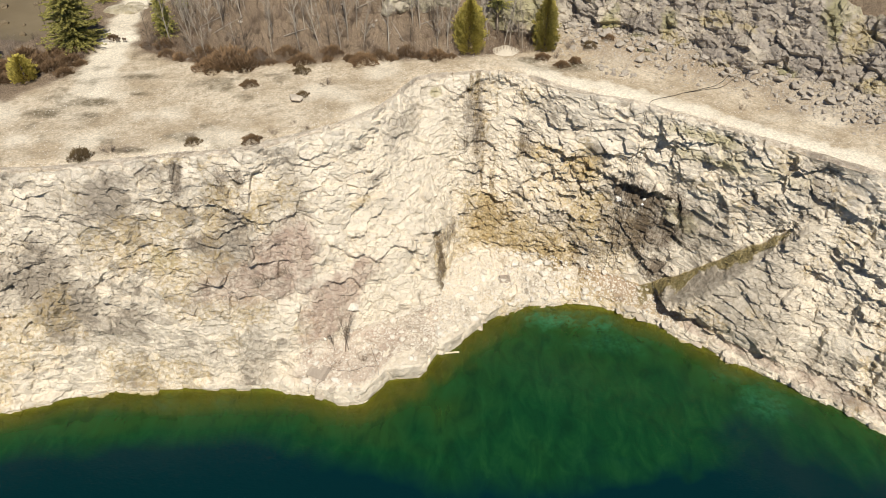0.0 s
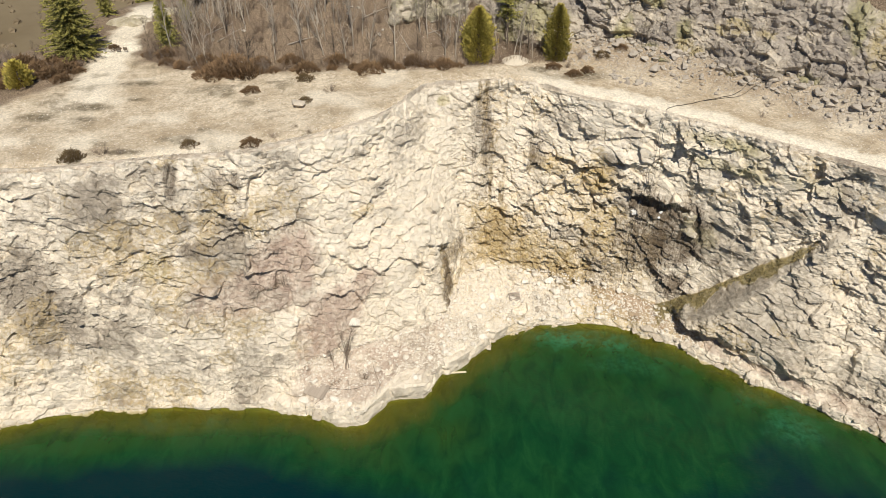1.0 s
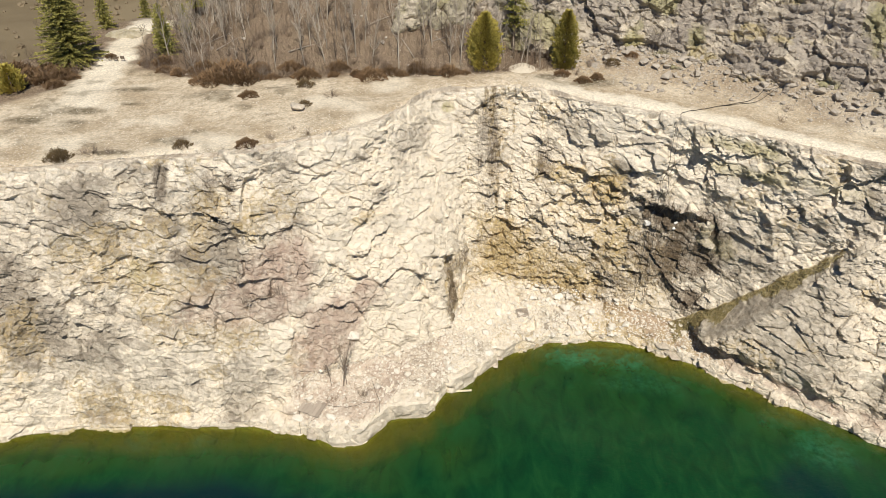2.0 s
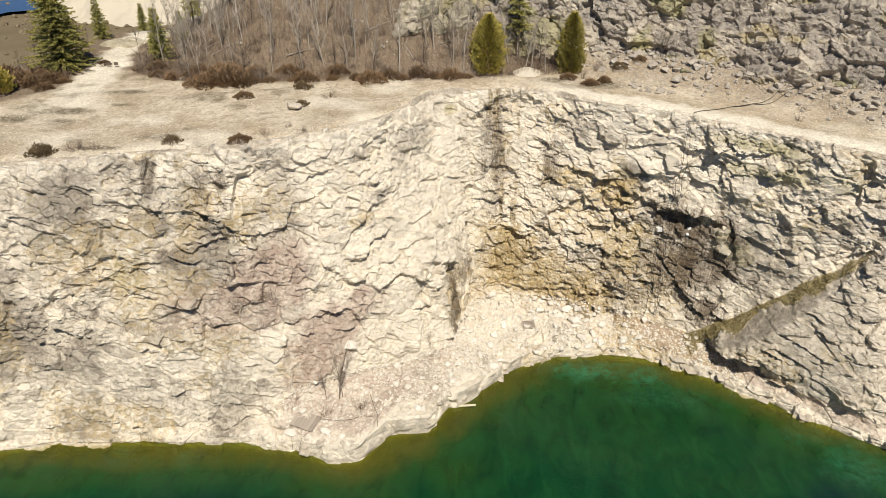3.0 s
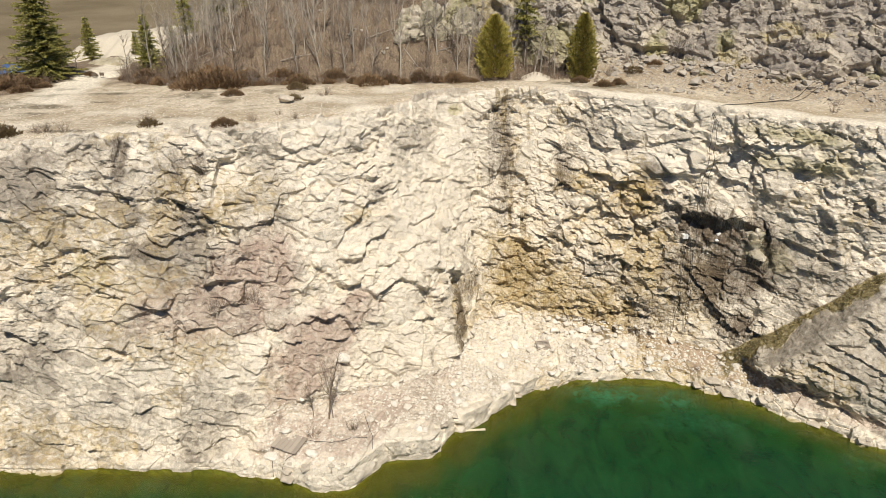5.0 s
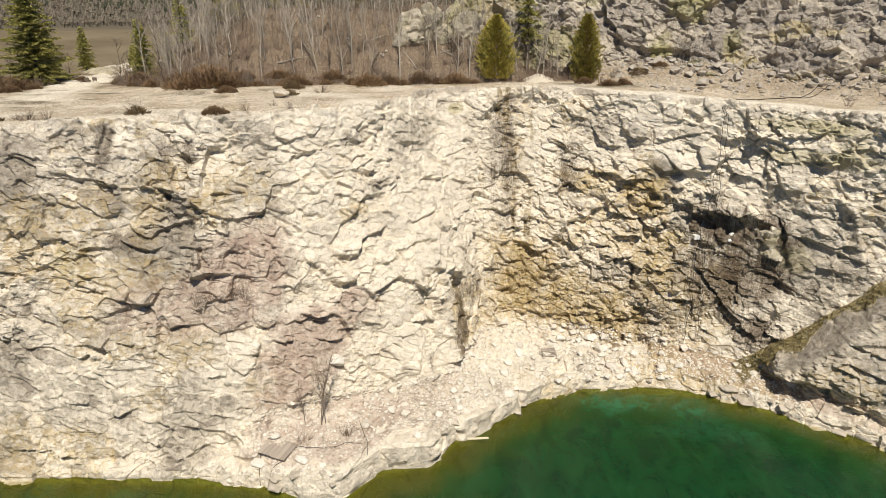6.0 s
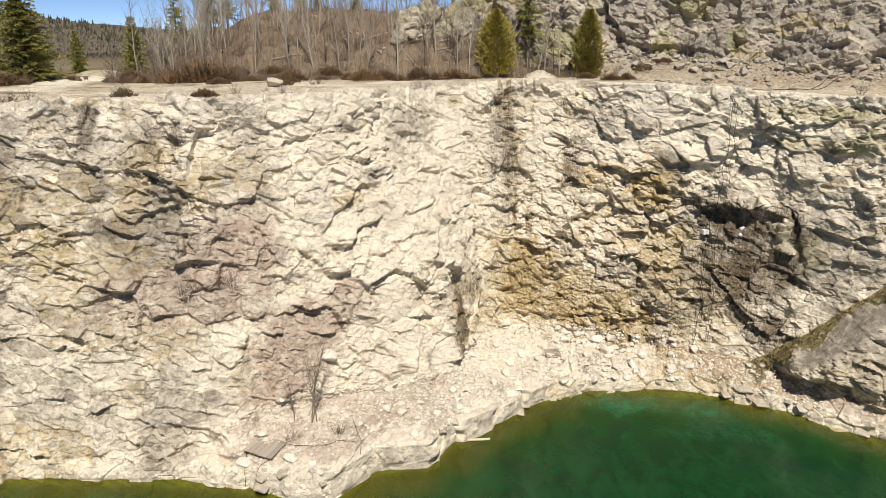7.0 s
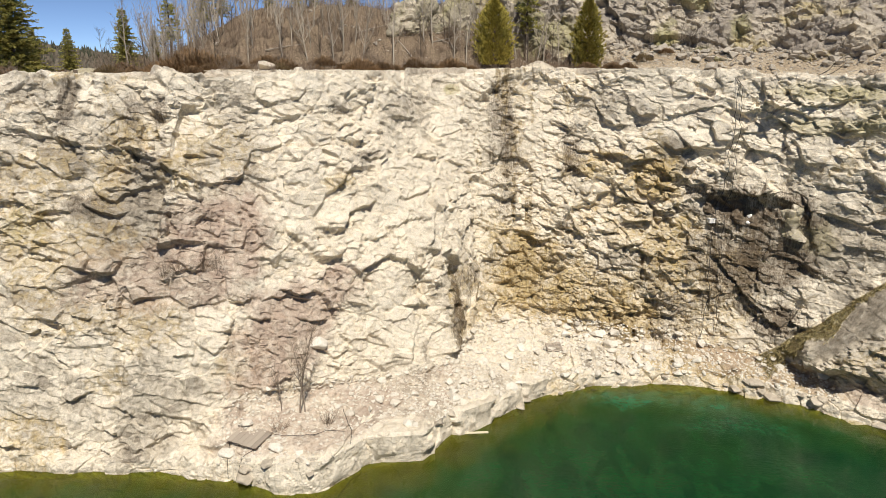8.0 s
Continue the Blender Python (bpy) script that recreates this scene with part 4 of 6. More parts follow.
# ---------------------------------------------------------------- the quarry's far sides, behind the camera
def far_side():
    ends = [RIM[-1], *FAR_SIDE, RIM[0]]
    rim = [(x, y, 23.8) for x, y in ends]

    def inner(k, z):
        return [(x + (0 - x) * k, y + (10 - y) * k, z) for x, y, _ in rim]
    p, cols = sheet([inner(0.14, -10), inner(0.09, 0), inner(0.07, 2), inner(0.03, 12), rim, inner(-0.03, 23.5), inner(-0.04, 22)], 1.2, [4, 2, 9, 10, 2, 1])
    n = outward(p, np.array((0.0, 10.0)))
    a = np.broadcast_to(cols[None, :], p.shape[:2])
    b = p[..., 2]
    d = 1.0 * fbm(a / 12, b / 8, 3.0, 3, 71) + blocks(a, b, 5, 1.4, 15, 701, 1.2, 0.3, 0.0)
    fade = smooth(0, 6, cols) * smooth(cols[-1], cols[-1] - 6, cols)
    p = p + n * (d * fade[None, :])[..., None]
    grey = 0.5 + 0.4 * fbm(a / 9, b / 6, 1.0, 3, 72)
    zero = np.zeros_like(grey)
    return grid_mesh("cliff_far", p, ROCK, {"stain": np.stack([np.clip(grey, 0, 1), zero, zero, zero], -1), "growth": zero})


tagged(new("cliff_far_side", far_side()), "pale stone wall on the far side of the quarry pit", "cliff", kind="structure")


# ---------------------------------------------------------------- ground: one sheet from the rim to the horizon
def ground_sheet():
    rim = np.array([*RIM, *FAR_SIDE], float)
    loop = np.concatenate([rim, rim[:1]], 0)
    seg = np.hypot(*(loop[1:] - loop[:-1]).T)
    s = np.concatenate([[0], np.cumsum(seg)])
    n_front = len(RIM) - 1
    cols = np.concatenate([np.arange(0, s[1], 1.0), np.arange(s[1], s[n_front - 1], 0.3), np.arange(s[n_front - 1], s[-1] - 1, 2.0)])
    rx, ry = np.interp(cols, s, loop[:, 0]), np.interp(cols, s, loop[:, 1])
    front = cols < s[n_front]
    rx[front], ry[front] = soften(np.stack([rx, ry], -1)[front], 3.5, 0).T
    away = np.stack([rx, ry], -1) - CENTRE
    away /= np.linalg.norm(away, axis=-1, keepdims=True)
    w = np.concatenate([np.arange(0.7, 34, 0.28), 34 + np.cumsum(0.28 * 1.055 ** np.arange(1, 112))])
    w = w[w < 3600]
    x = rx[None, :] + w[:, None] * away[None, :, 0]
    y = ry[None, :] + w[:, None] * away[None, :, 1]
    z = ground_z(x, y) - 0.5 * smooth(2.2, 0.7, w)[:, None]
    return np.stack([x, y, z], -1)


gp = ground_sheet()
gx, gy = gp[..., 0], gp[..., 1]
gback = np.interp(gx, [p[0] for p in BACK_LINE], [p[1] for p in BACK_LINE])
gfoot = np.interp(gx, [p[0] for p in BACK_FOOT], [p[1] for p in BACK_FOOT])
litter = smooth(-1.2, 1.0, gy - gback + 1.2 * fbm(gx / 2, gy / 2, 1.0, 3, 81)) * smooth(16, 8, gx)
litter = np.maximum(litter, smooth(-1.0, 3.0, gy - gfoot - 3) * smooth(8, 14, gx))
litter = np.maximum(litter, 0.5 * smooth(-6.5, -2.5, gy - gfoot + 1.5 * fbm(gx / 3, gy / 3, 2.0, 3, 82)) * smooth(8, 20, gx))
path_x = -39.5 - 0.12 * (gy - 75)
path = smooth(2.7, 1.4, np.abs(gx - path_x) + 0.8 * fbm(gx / 2, gy / 2, 1.0, 3, 83)) * smooth(60, 74, gy) * smooth(108, 96, gy)
litter = np.where(gx < -33, litter * (1 - path), litter)
left_scrub = smooth(-36, -44, gx + 1.5 * fbm(gx / 3, gy / 3, 1.0, 3, 84)) * smooth(-1, 1, gy - gback)
litter = np.maximum(litter, left_scrub * (1 - path))
chalk = np.clip(smooth(0.25, 0.8, fbm(gx / 7, gy / 5, 3.0, 4, 85)) * 0.7 + smooth(2.2, 0.6, np.abs(gy - np.interp(gx, [p[0] for p in RIM], [p[1] for p in RIM]) - 2.5) + fbm(gx, gy, 1.0, 3, 86)) * smooth(6, 12, gx) + 0.8 * path, 0, 1)
scrub = 0.7 * smooth(0.35, 0.8, fbm(gx / 3.0, gy / 2.0, 6.0, 4, 87)) * smooth(-8, -20, gx)
for sx, sy, srx, sry in ((-42.0, 65.3, 2.2, 1.0), (-37.2, 67.6, 2.6, 0.9), (-36.8, 65.0, 1.8, 0.8), (-32.6, 69.5, 1.2, 0.5), (-34.0, 73.6, 2.2, 0.7), (-30.2, 57.9, 2.0, 0.7), (-13.2, 61.4, 1.2, 0.7), (-19.0, 73.2, 1.0, 0.4), (14.5, 75.2, 3.6, 1.3), (10.2, 77.0, 2.2, 0.9)):
    scrub = np.maximum(scrub, blob(gx, gy, sx, sy, srx, sry, 0, 0.5, 5))
far = smooth(105, 125, np.hypot(gx, gy))
wood = smooth(500, 600, np.hypot(gx, gy))
ground = new("ground", grid_mesh("ground", gp, GROUND, {"litter": litter, "chalk": chalk, "scrub": scrub, "far": far, "wood": wood}, flat=False, closed=True))
tagged(ground, "dusty stone bench and leaf-strewn ground above the quarry", "ground", kind="structure")


# ---------------------------------------------------------------- rock terrace behind the bench
def back_wall(step):
    foot = [(x, y - 0.4, z - 0.6) for x, y, z in BACK_FOOT]
    mid = [((f[0] + t[0]) / 2, (f[1] * 0.55 + t[1] * 0.45), (f[2] + t[2]) / 2) for f, t in zip(BACK_FOOT, BACK_TOP)]
    top = BACK_TOP
    inn = [(x, y + 2.0, z - 0.4) for x, y, z in BACK_TOP]
    p, cols = sheet([foot, mid, top, inn], step, [int(5.5 / step), int(5.5 / step), int(2 / step)])
    n = outward(soften(soften(p, 0.6 / step, 0), 0.8 / step, 1), CENTRE)
    a = np.broadcast_to(cols[None, :], p.shape[:2])
    b = p[..., 2] * 1.15
    d = 0.7 + 0.7 * fbm(a / 6, b / 5, 3.0, 3, 91)
    q = p.reshape(-1, 3)
    tones = 0.0
    for size, dip, seed, jump, tilt, crack, ramp in ((3.4, 14, 11, 0.6, 0.45, 0.0, 0.14), (1.6, 20, 12, 0.55, 0.6, 0.16, 0.10), (0.8, 10, 13, 0.26, 0.7, 0.10, 0.09), (0.42, 16, 14, 0.10, 0.7, 0.04, 0.08)):
        got, tone = rubble(q, size, (1.25, 0.9), dip, seed, jump, tilt, crack, ramp, -0.08)
        d, tones = d + got.reshape(d.shape), tones + tone.reshape(d.shape) / 3
    fade = smooth(0, 3, cols)[None, :] * smooth(0, 4, np.arange(p.shape[0]))[:, None]
    p = p + n * (d * fade)[..., None]
    x, z = p[..., 0], p[..., 2]
    grey = np.clip(0.45 + 0.5 * fbm(a / 3, b / 3, 1.0, 4, 92) + 1.2 * (tones - 0.5), 0, 1)
    ochre = 0.7 * smooth(0.25, 0.7, fbm(a / 4, b / 2.5, 2.0, 4, 93))
    dark = 0.45 * smooth(0.35, 0.9, fbm(a / 2.5, b / 6, 4.0, 4, 94))
    growth = 0.6 * smooth(0.1, 0.6, fbm(a / 3.5, b / 3.5, 6.0, 4, 95))
    return grid_mesh("cliff_back", p, ROCK_GREY, {"stain": np.stack([grey, ochre, dark, 0 * grey], -1), "growth": growth})


tagged(new("cliff_back", back_wall(0.095)), "grey broken rock face behind the quarry bench", "cliff", kind="structure")


# ---------------------------------------------------------------- water
def water_sheet():
    xs, ys = np.arange(-86, 86.1, 0.5), np.arange(-88, 66.1, 0.5)
    x, y = np.meshgrid(xs, ys)
    line = [*SHORE, *[(0.9 * px, 0.9 * py + 1) for px, py in FAR_SIDE], SHORE[0]]
    d, _ = along(line, x, y)
    depth = np.clip(-d, 0, None)
    shelf = 5.0 * blob(x, y, 12, 44, 17, 17, 0, 0.2, 4)
    depth = np.clip(0.62 * depth * (1 + 0.35 * fbm(x / 5, y / 5, 1.0, 3, 51)), 0, 30)
    shoal = np.zeros_like(x)
    for px, py, rx, ry, amt in ((-6.5, 47.5, 5.0, 3.0, 0.6), (-0.5, 51.5, 5.0, 3.5, 0.65), (6.0, 57.5, 4.5, 2.5, 0.6), (22, 57.5, 5.0, 2.5, 0.45), (-24, 46.5, 12.0, 2.0, 0.5), (34, 49.0, 5.0, 2.5, 0.4)):
        shoal = np.maximum(shoal, amt * blob(x, y, px, py, rx, ry, 0, 0.4, 14))
    depth = depth * (1 - 0.6 * shoal)
    depth = np.where(depth > 3, 3 + (depth - 3) * (1 - 0.16 * shelf), depth)
    brink, _ = along([(-62, 41.5), (-30, 42), (-11, 42.5), (-5, 39.5), (0, 37.4), (16, 37.0), (30, 37.4), (42, 38.5), (60, 30)], x, y + 0.8 * fbm(x / 4, y / 4, 2.0, 3, 53))
    depth = depth + 4.5 * smooth(2.0, -5.0, brink) + 1.6 * blob(x, y, 38, 42, 9, 8, 0, 0.4, 15)
    pale = np.zeros_like(x)
    for px, py, rx, ry, amt in ((13.5, 58.6, 3.4, 1.5, 0.9), (18.5, 57.8, 2.4, 1.3, 0.6), (30.5, 49.8, 2.0, 1.4, 0.25), (33.5, 46.6, 2.0, 2.2, 0.35), (-29, 46.2, 1.6, 1.3, 0.25), (-23, 46.3, 1.2, 1.2, 0.25), (20, 55, 5, 2, 0.2)):
        pale = np.maximum(pale, amt * blob(x, y, px, py, 1.25 * rx, 1.25 * ry, 0, 0.5, int(px)))
    return grid_mesh("water", np.stack([x, y, 0 * x], -1), WATER, {"depth": depth, "pale": pale}, flat=False)


tagged(new("water", water_sheet()), "deep green still quarry water, olive along the shore", "water", kind="structure")

# ---------------------------------------------------------------- makers for plants, stones and timber
def tri_mesh(name, verts, faces, mat):
    me = bpy.data.meshes.new(name)
    me.from_pydata([tuple(v) for v in verts], [], [tuple(f) for f in faces])
    me.materials.append(mat)
    me.update()
    return me


def part(name, me, parent, label=""):
    """A mesh as one part under a thing or a part."""
    ob = new(name, me)
    ob.parent = parent
    if label:
        ob["label"] = label
    return ob


def thing(name, label, category, at, group="", mesh=None, turn=0.0, size=1.0):
    ob = new(name, mesh)
    ob.matrix_basis = Matrix.Translation(at) @ pose(0, 0, 0, 0, 0, turn) @ Matrix.Scale(size, 4)
    return tagged(ob, label, category, group)


def island_material(name, dark, light, rough=0.85, spread=1.0):
    m, nt, sh = material(name)
    geo = nt.nodes.new("ShaderNodeNewGeometry")
    info = nt.nodes.new("ShaderNodeObjectInfo")
    grain = noise_fac(nt, coords(nt), 6.0, 3, 0.6)
    f = calc(nt, "ADD", calc(nt, "MULTIPLY", geo.outputs["Random Per Island"], 0.7 * spread), calc(nt, "MULTIPLY", grain, 0.4))
    col = blend(nt, f, dark, light)
    tone = span(nt, info.outputs["Random"], 0, 1, 0.8, 1.2)
    comb = nt.nodes.new("ShaderNodeCombineColor")
    for i in range(3):
        nt.links.new(tone, comb.inputs[i])
    put(nt, sh.inputs["Base Color"], blend(nt, 1.0, col, comb.outputs[0], "MULTIPLY"))
    sh.inputs["Roughness"].default_value = rough
    relief(nt, sh, grain, 0.4, 0.03)
    return m


BARK_PALE = island_material("pale_bark", (0.19, 0.16, 0.12), (0.48, 0.42, 0.335))
BARK_DARK = island_material("dark_bark", (0.07, 0.055, 0.04), (0.17, 0.135, 0.10))
TWIGS = island_material("brush_twigs", (0.10, 0.07, 0.048), (0.34, 0.255, 0.18))
CEDAR = island_material("cedar_leaf", (0.15, 0.132, 0.028), (0.58, 0.48, 0.115))
SPRUCE = island_material("spruce_needles", (0.14, 0.14, 0.034), (0.50, 0.45, 0.13))
JUNIPER = island_material("rusty_juniper", (0.105, 0.068, 0.035), (0.32, 0.205, 0.11))
HEATH = island_material("brown_heath", (0.09, 0.066, 0.034), (0.27, 0.19, 0.095))
DRY = island_material("dry_twigs", (0.14, 0.105, 0.075), (0.36, 0.29, 0.22))


def stone_material(name, dark, light):
    m, nt, sh = material(name)
    geo = nt.nodes.new("ShaderNodeNewGeometry")
    info = nt.nodes.new("ShaderNodeObjectInfo")
    vec = coords(nt)
    fine, mid = noise_fac(nt, vec, 9.0, 6, 0.75), noise_fac(nt, vec, 2.5, 5, 0.65, 0.5)
    pick = calc(nt, "ADD", calc(nt, "MULTIPLY", geo.outputs["Random Per Island"], 0.5), calc(nt, "MULTIPLY", info.outputs["Random"], 0.5))
    col = blend(nt, calc(nt, "ADD", calc(nt, "MULTIPLY", pick, 0.7), span(nt, mid, 0.3, 0.7, -0.1, 0.45)), dark, light)
    col = blend(nt, span(nt, fine, 0.5, 0.75, 0.0, 0.5), col, tuple(0.45 * c for c in dark))
    put(nt, sh.inputs["Base Color"], col)
    relief(nt, sh, calc(nt, "ADD", fine, mid), 0.8, 0.08)
    return m


STONE = stone_material("loose_limestone", (0.60, 0.535, 0.435), (0.90, 0.85, 0.74))
STONE_BEIGE = stone_material("beige_boulder", (0.36, 0.31, 0.24), (0.66, 0.58, 0.46))
STONE_GREY = stone_material("loose_grey_stone", (0.29, 0.25, 0.20), (0.56, 0.50, 0.41))
WOOD_GREY = island_material("weathered_boards", (0.26, 0.215, 0.165), (0.42, 0.36, 0.29), 0.85)
WOOD_PALE = island_material("pale_timber", (0.50, 0.44, 0.30), (0.62, 0.55, 0.40), 0.8)
CABLE = island_material("black_cable", (0.016, 0.014, 0.012), (0.04, 0.035, 0.03), 0.6)
WHITE = island_material("white_plastic", (0.70, 0.68, 0.62), (0.82, 0.80, 0.75), 0.5)
CHALK = stone_material("white_spoil", (0.46, 0.40, 0.29), (0.66, 0.585, 0.46))
GRASS = island_material("dry_olive_grass", (0.14, 0.115, 0.05), (0.44, 0.36, 0.17))
FAR_TREES = island_material("far_conifers", (0.03, 0.035, 0.022), (0.085, 0.085, 0.05))
FAR_BARE = island_material("far_bare_woods", (0.12, 0.10, 0.07), (0.18, 0.15, 0.11))


VALLEY_SCRUB = island_material("valley_scrub", (0.15, 0.115, 0.07), (0.24, 0.19, 0.12))


class Soup:
    """Collects triangles and quads of one mesh."""

    def __init__(self):
        self.v, self.f = [], []

    def tube(self, pts, radii, sides=5):
        base = len(self.v)
        pts = [Vector(p) for p in pts]
        for i, (p, r) in enumerate(zip(pts, radii)):
            way = (pts[min(i + 1, len(pts) - 1)] - pts[max(i - 1, 0)]).normalized()
            u = way.orthogonal().normalized()
            w = way.cross(u)
            for k in range(sides):
                t = 2 * math.pi * k / sides
                self.v.append(p + r * (math.cos(t) * u + math.sin(t) * w))
        for i in range(len(pts) - 1):
            for k in range(sides):
                a, b = base + i * sides + k, base + i * sides + (k + 1) % sides
                self.f.append((a, b, b + sides, a + sides))
        self.f.append(tuple(base + (len(pts) - 1) * sides + k for k in range(sides)))

    def spray(self, at, way, length, width):
        """A little tuft: two crossing leaf-shaped blades."""
        at, way = Vector(at), Vector(way).normalized()
        u = way.orthogonal().normalized()
        u.rotate(Matrix.Rotation(random.uniform(0, 6.28), 3, way))
        for s in (u, way.cross(u)):
            b = len(self.v)
            self.v += [at, at + 0.55 * length * way + width * s, at + length * way, at + 0.55 * length * way - width * s]
            self.f.append((b, b + 1, b + 2, b + 3))

    def box(self, m, sx, sy, sz):
        b = len(self.v)
        for x in (-1, 1):
            for y in (-1, 1):
                for z in (-1, 1):
                    self.v.append(m @ Vector((x * sx / 2, y * sy / 2, z * sz / 2)))
        self.f += [(b, b + 1, b + 3, b + 2), (b + 4, b + 6, b + 7, b + 5), (b, b + 4, b + 5, b + 1), (b + 2, b + 3, b + 7, b + 6), (b, b + 2, b + 6, b + 4), (b + 1, b + 5, b + 7, b + 3)]

    def mesh(self, name, mat):
        return tri_mesh(name, self.v, self.f, mat)


def limb_path(start, way, length, bend, n=4):
    pts, p, w = [Vector(start)], Vector(start), Vector(way).normalized()
    for _ in range(n):
        w = (w + bend * Vector((random.uniform(-1, 1), random.uniform(-1, 1), random.uniform(-0.3, 0.9)))).normalized()
        p = p + w * length / n
        pts.append(p.copy())
    return pts


def bare_tree_meshes(height, limbs, spread, mat, seed):
    random.seed(seed)
    trunk, crown = Soup(), Soup()
    stem = limb_path((0, 0, -0.3), (random.uniform(-.08, .08), random.uniform(-.08, .08), 1), height, 0.07, 8)
    r0 = 0.0075 * height + 0.015
    trunk.tube(stem, [r0 * (1 - 0.85 * i / 8) for i in range(9)], 6)
    for k in range(limbs):
        t = random.uniform(0.22, 0.97)
        i = min(int(t * 8), 7)
        at = stem[i].lerp(stem[i + 1], t * 8 - i)
        yaw = random.uniform(0, 6.28)
        way = Vector((math.cos(yaw) * spread, math.sin(yaw) * spread, random.uniform(0.5, 1.3)))
        ln = height * random.uniform(0.14, 0.34) * (1.15 - 0.7 * t)
        path = limb_path(at, way, ln, 0.25, 4)
        r = r0 * (1 - 0.85 * t) * 0.5 + 0.004
        crown.tube(path, [r, r * 0.8, r * 0.6, r * 0.4, r * 0.2], 4)
        for _ in range(6):
            j = random.randint(1, 4)
            tw = limb_path(path[j], way + Vector((random.uniform(-1, 1), random.uniform(-1, 1), random.uniform(0, 0.8))), ln * random.uniform(0.2, 0.5), 0.3, 2)
            crown.tube(tw, [r * 0.45 + 0.003, r * 0.3 + 0.002, 0.002], 3)
    return trunk.mesh("trunk", mat), crown.mesh("crown", mat)


def bush_mesh(rx, ry, h, n, mat, seed, leaf=0.16, wide=0.03, up=0.6):
    """A low bush: many fine sprays leaving a spread base, with an uneven outline."""
    random.seed(seed)
    s = Soup()
    for _ in range(n):
        a, q = random.uniform(0, 6.283), math.sqrt(random.random())
        lump = 0.75 + 0.35 * math.sin(3 * a + seed) * math.cos(2 * a + 1.3 * seed)
        x, y = q * math.cos(a) * rx * lump, q * math.sin(a) * ry * lump
        top = h * max(0.12, 1 - q ** 2.2) * random.uniform(0.55, 1.1)
        z = top * random.random() ** 0.6
        way = (x / rx * 1.2 + random.uniform(-.5, .5), y / ry * 1.2 + random.uniform(-.5, .5), up + random.uniform(0, 0.8))
        s.spray((x, y, z - 0.03), way, leaf * random.uniform(0.7, 1.5), wide * random.uniform(0.7, 1.3))
    return s.mesh("foliage", mat)


def twig_bush_mesh(r, h, n, mat, seed):
    random.seed(seed)
    s = Soup()
    for _ in range(n):
        a, q = random.uniform(0, 6.283), random.random()
        start = (0.35 * r * q * math.cos(a), 0.35 * r * q * math.sin(a), -0.05)
        way = (math.cos(a) * q * r / h * 1.3, math.sin(a) * q * r / h * 1.3, 1)
        path = limb_path(start, way, h * random.uniform(0.6, 1.15), 0.22, 3)
        s.tube(path, [0.014, 0.010, 0.007, 0.003], 3)
        for _ in range(3):
            s.tube(limb_path(path[random.randint(1, 3)], Vector(way) + Vector((random.uniform(-1, 1), random.uniform(-1, 1), 0)), h * random.uniform(0.15, 0.35), 0.3, 2), [0.007, 0.005, 0.002], 3)
    return s.mesh("twigs", mat)


def cedar_meshes(height, radius, n, seed):
    random.seed(seed)
    trunk, leaf = Soup(), Soup()
    trunk.tube([(0, 0, -0.3), (0, 0, height * 0.5), (0.05, 0, height * 0.95)], [0.13, 0.08, 0.01], 6)
    for _ in range(n):
        t = random.random() ** 1.25
        prof = (1 - t ** 2.5) ** 0.8 * (0.85 + 0.15 * min(1, t * 7)) + 0.03
        a = random.uniform(0, 6.283)
        lump = 0.80 + 0.34 * math.sin(4 * a + 9 * t + seed) * math.sin(13 * t + 2 * a) + random.uniform(-.2, .26)
        q = radius * prof * lump * random.uniform(0.55, 1.0)
        at = (q * math.cos(a), q * math.sin(a), 0.1 + t * height)
        leaf.spray(at, (math.cos(a), math.sin(a), random.uniform(0.4, 1.6)), random.uniform(0.22, 0.5), random.uniform(0.05, 0.1))
    return trunk.mesh("trunk", BARK_DARK), leaf.mesh("crown", CEDAR)


def spruce_meshes(height, radius, whorls, seed, per=9, bare=0.05, mat=None):
    random.seed(seed)
    trunk, leaf = Soup(), Soup()
    trunk.tube([(0, 0, -0.3), (0, 0, height * 0.5), (0, 0, height)], [0.018 * height + 0.03, 0.010 * height + 0.02, 0.01], 6)
    for w in range(whorls):
        t = bare + (1 - bare) * (w + random.uniform(-.3, .3)) / whorls
        ln = radius * (1 - t) ** 0.85 + 0.12
        for k in range(per):
            a = 6.283 * (k + random.uniform(-.4, .4)) / per + w
            reach = ln * random.uniform(0.45, 1.15)
            z0 = max(0.15, (t + random.uniform(-0.6, 0.6) / whorls) * height)
            droop = random.uniform(-0.2, 0.3)
            tip = Vector((math.cos(a) * reach, math.sin(a) * reach, z0 + reach * droop))
            root = Vector((0, 0, z0 + 0.1))
            trunk.tube([root, root.lerp(tip, 0.9)], [0.02, 0.006], 3)
            m = max(4, int(reach * 15))
            for j in range(m):
                q = (j + 0.7) / m
                at = root.lerp(tip, q)
                side = random.choice((-1, 1))
                way = Vector((math.cos(a + side * random.uniform(0.2, 1.1)), math.sin(a + side * random.uniform(0.2, 1.1)), random.uniform(-0.4, 0.6)))
                leaf.spray(at, way, random.uniform(0.2, 0.5) * (1.15 - 0.5 * q), random.uniform(0.045, 0.09))
    return trunk.mesh("trunk", BARK_DARK), leaf.mesh("crown", mat or SPRUCE)


def tree(name, label, category, at, trunk, crown, group="", turn=0.0, size=1.0, crown_name="crown"):
    ob = thing(name, label, category, at, group, None, turn, size)
    part("trunk", trunk, ob)
    part(crown_name, crown, ob)
    return ob


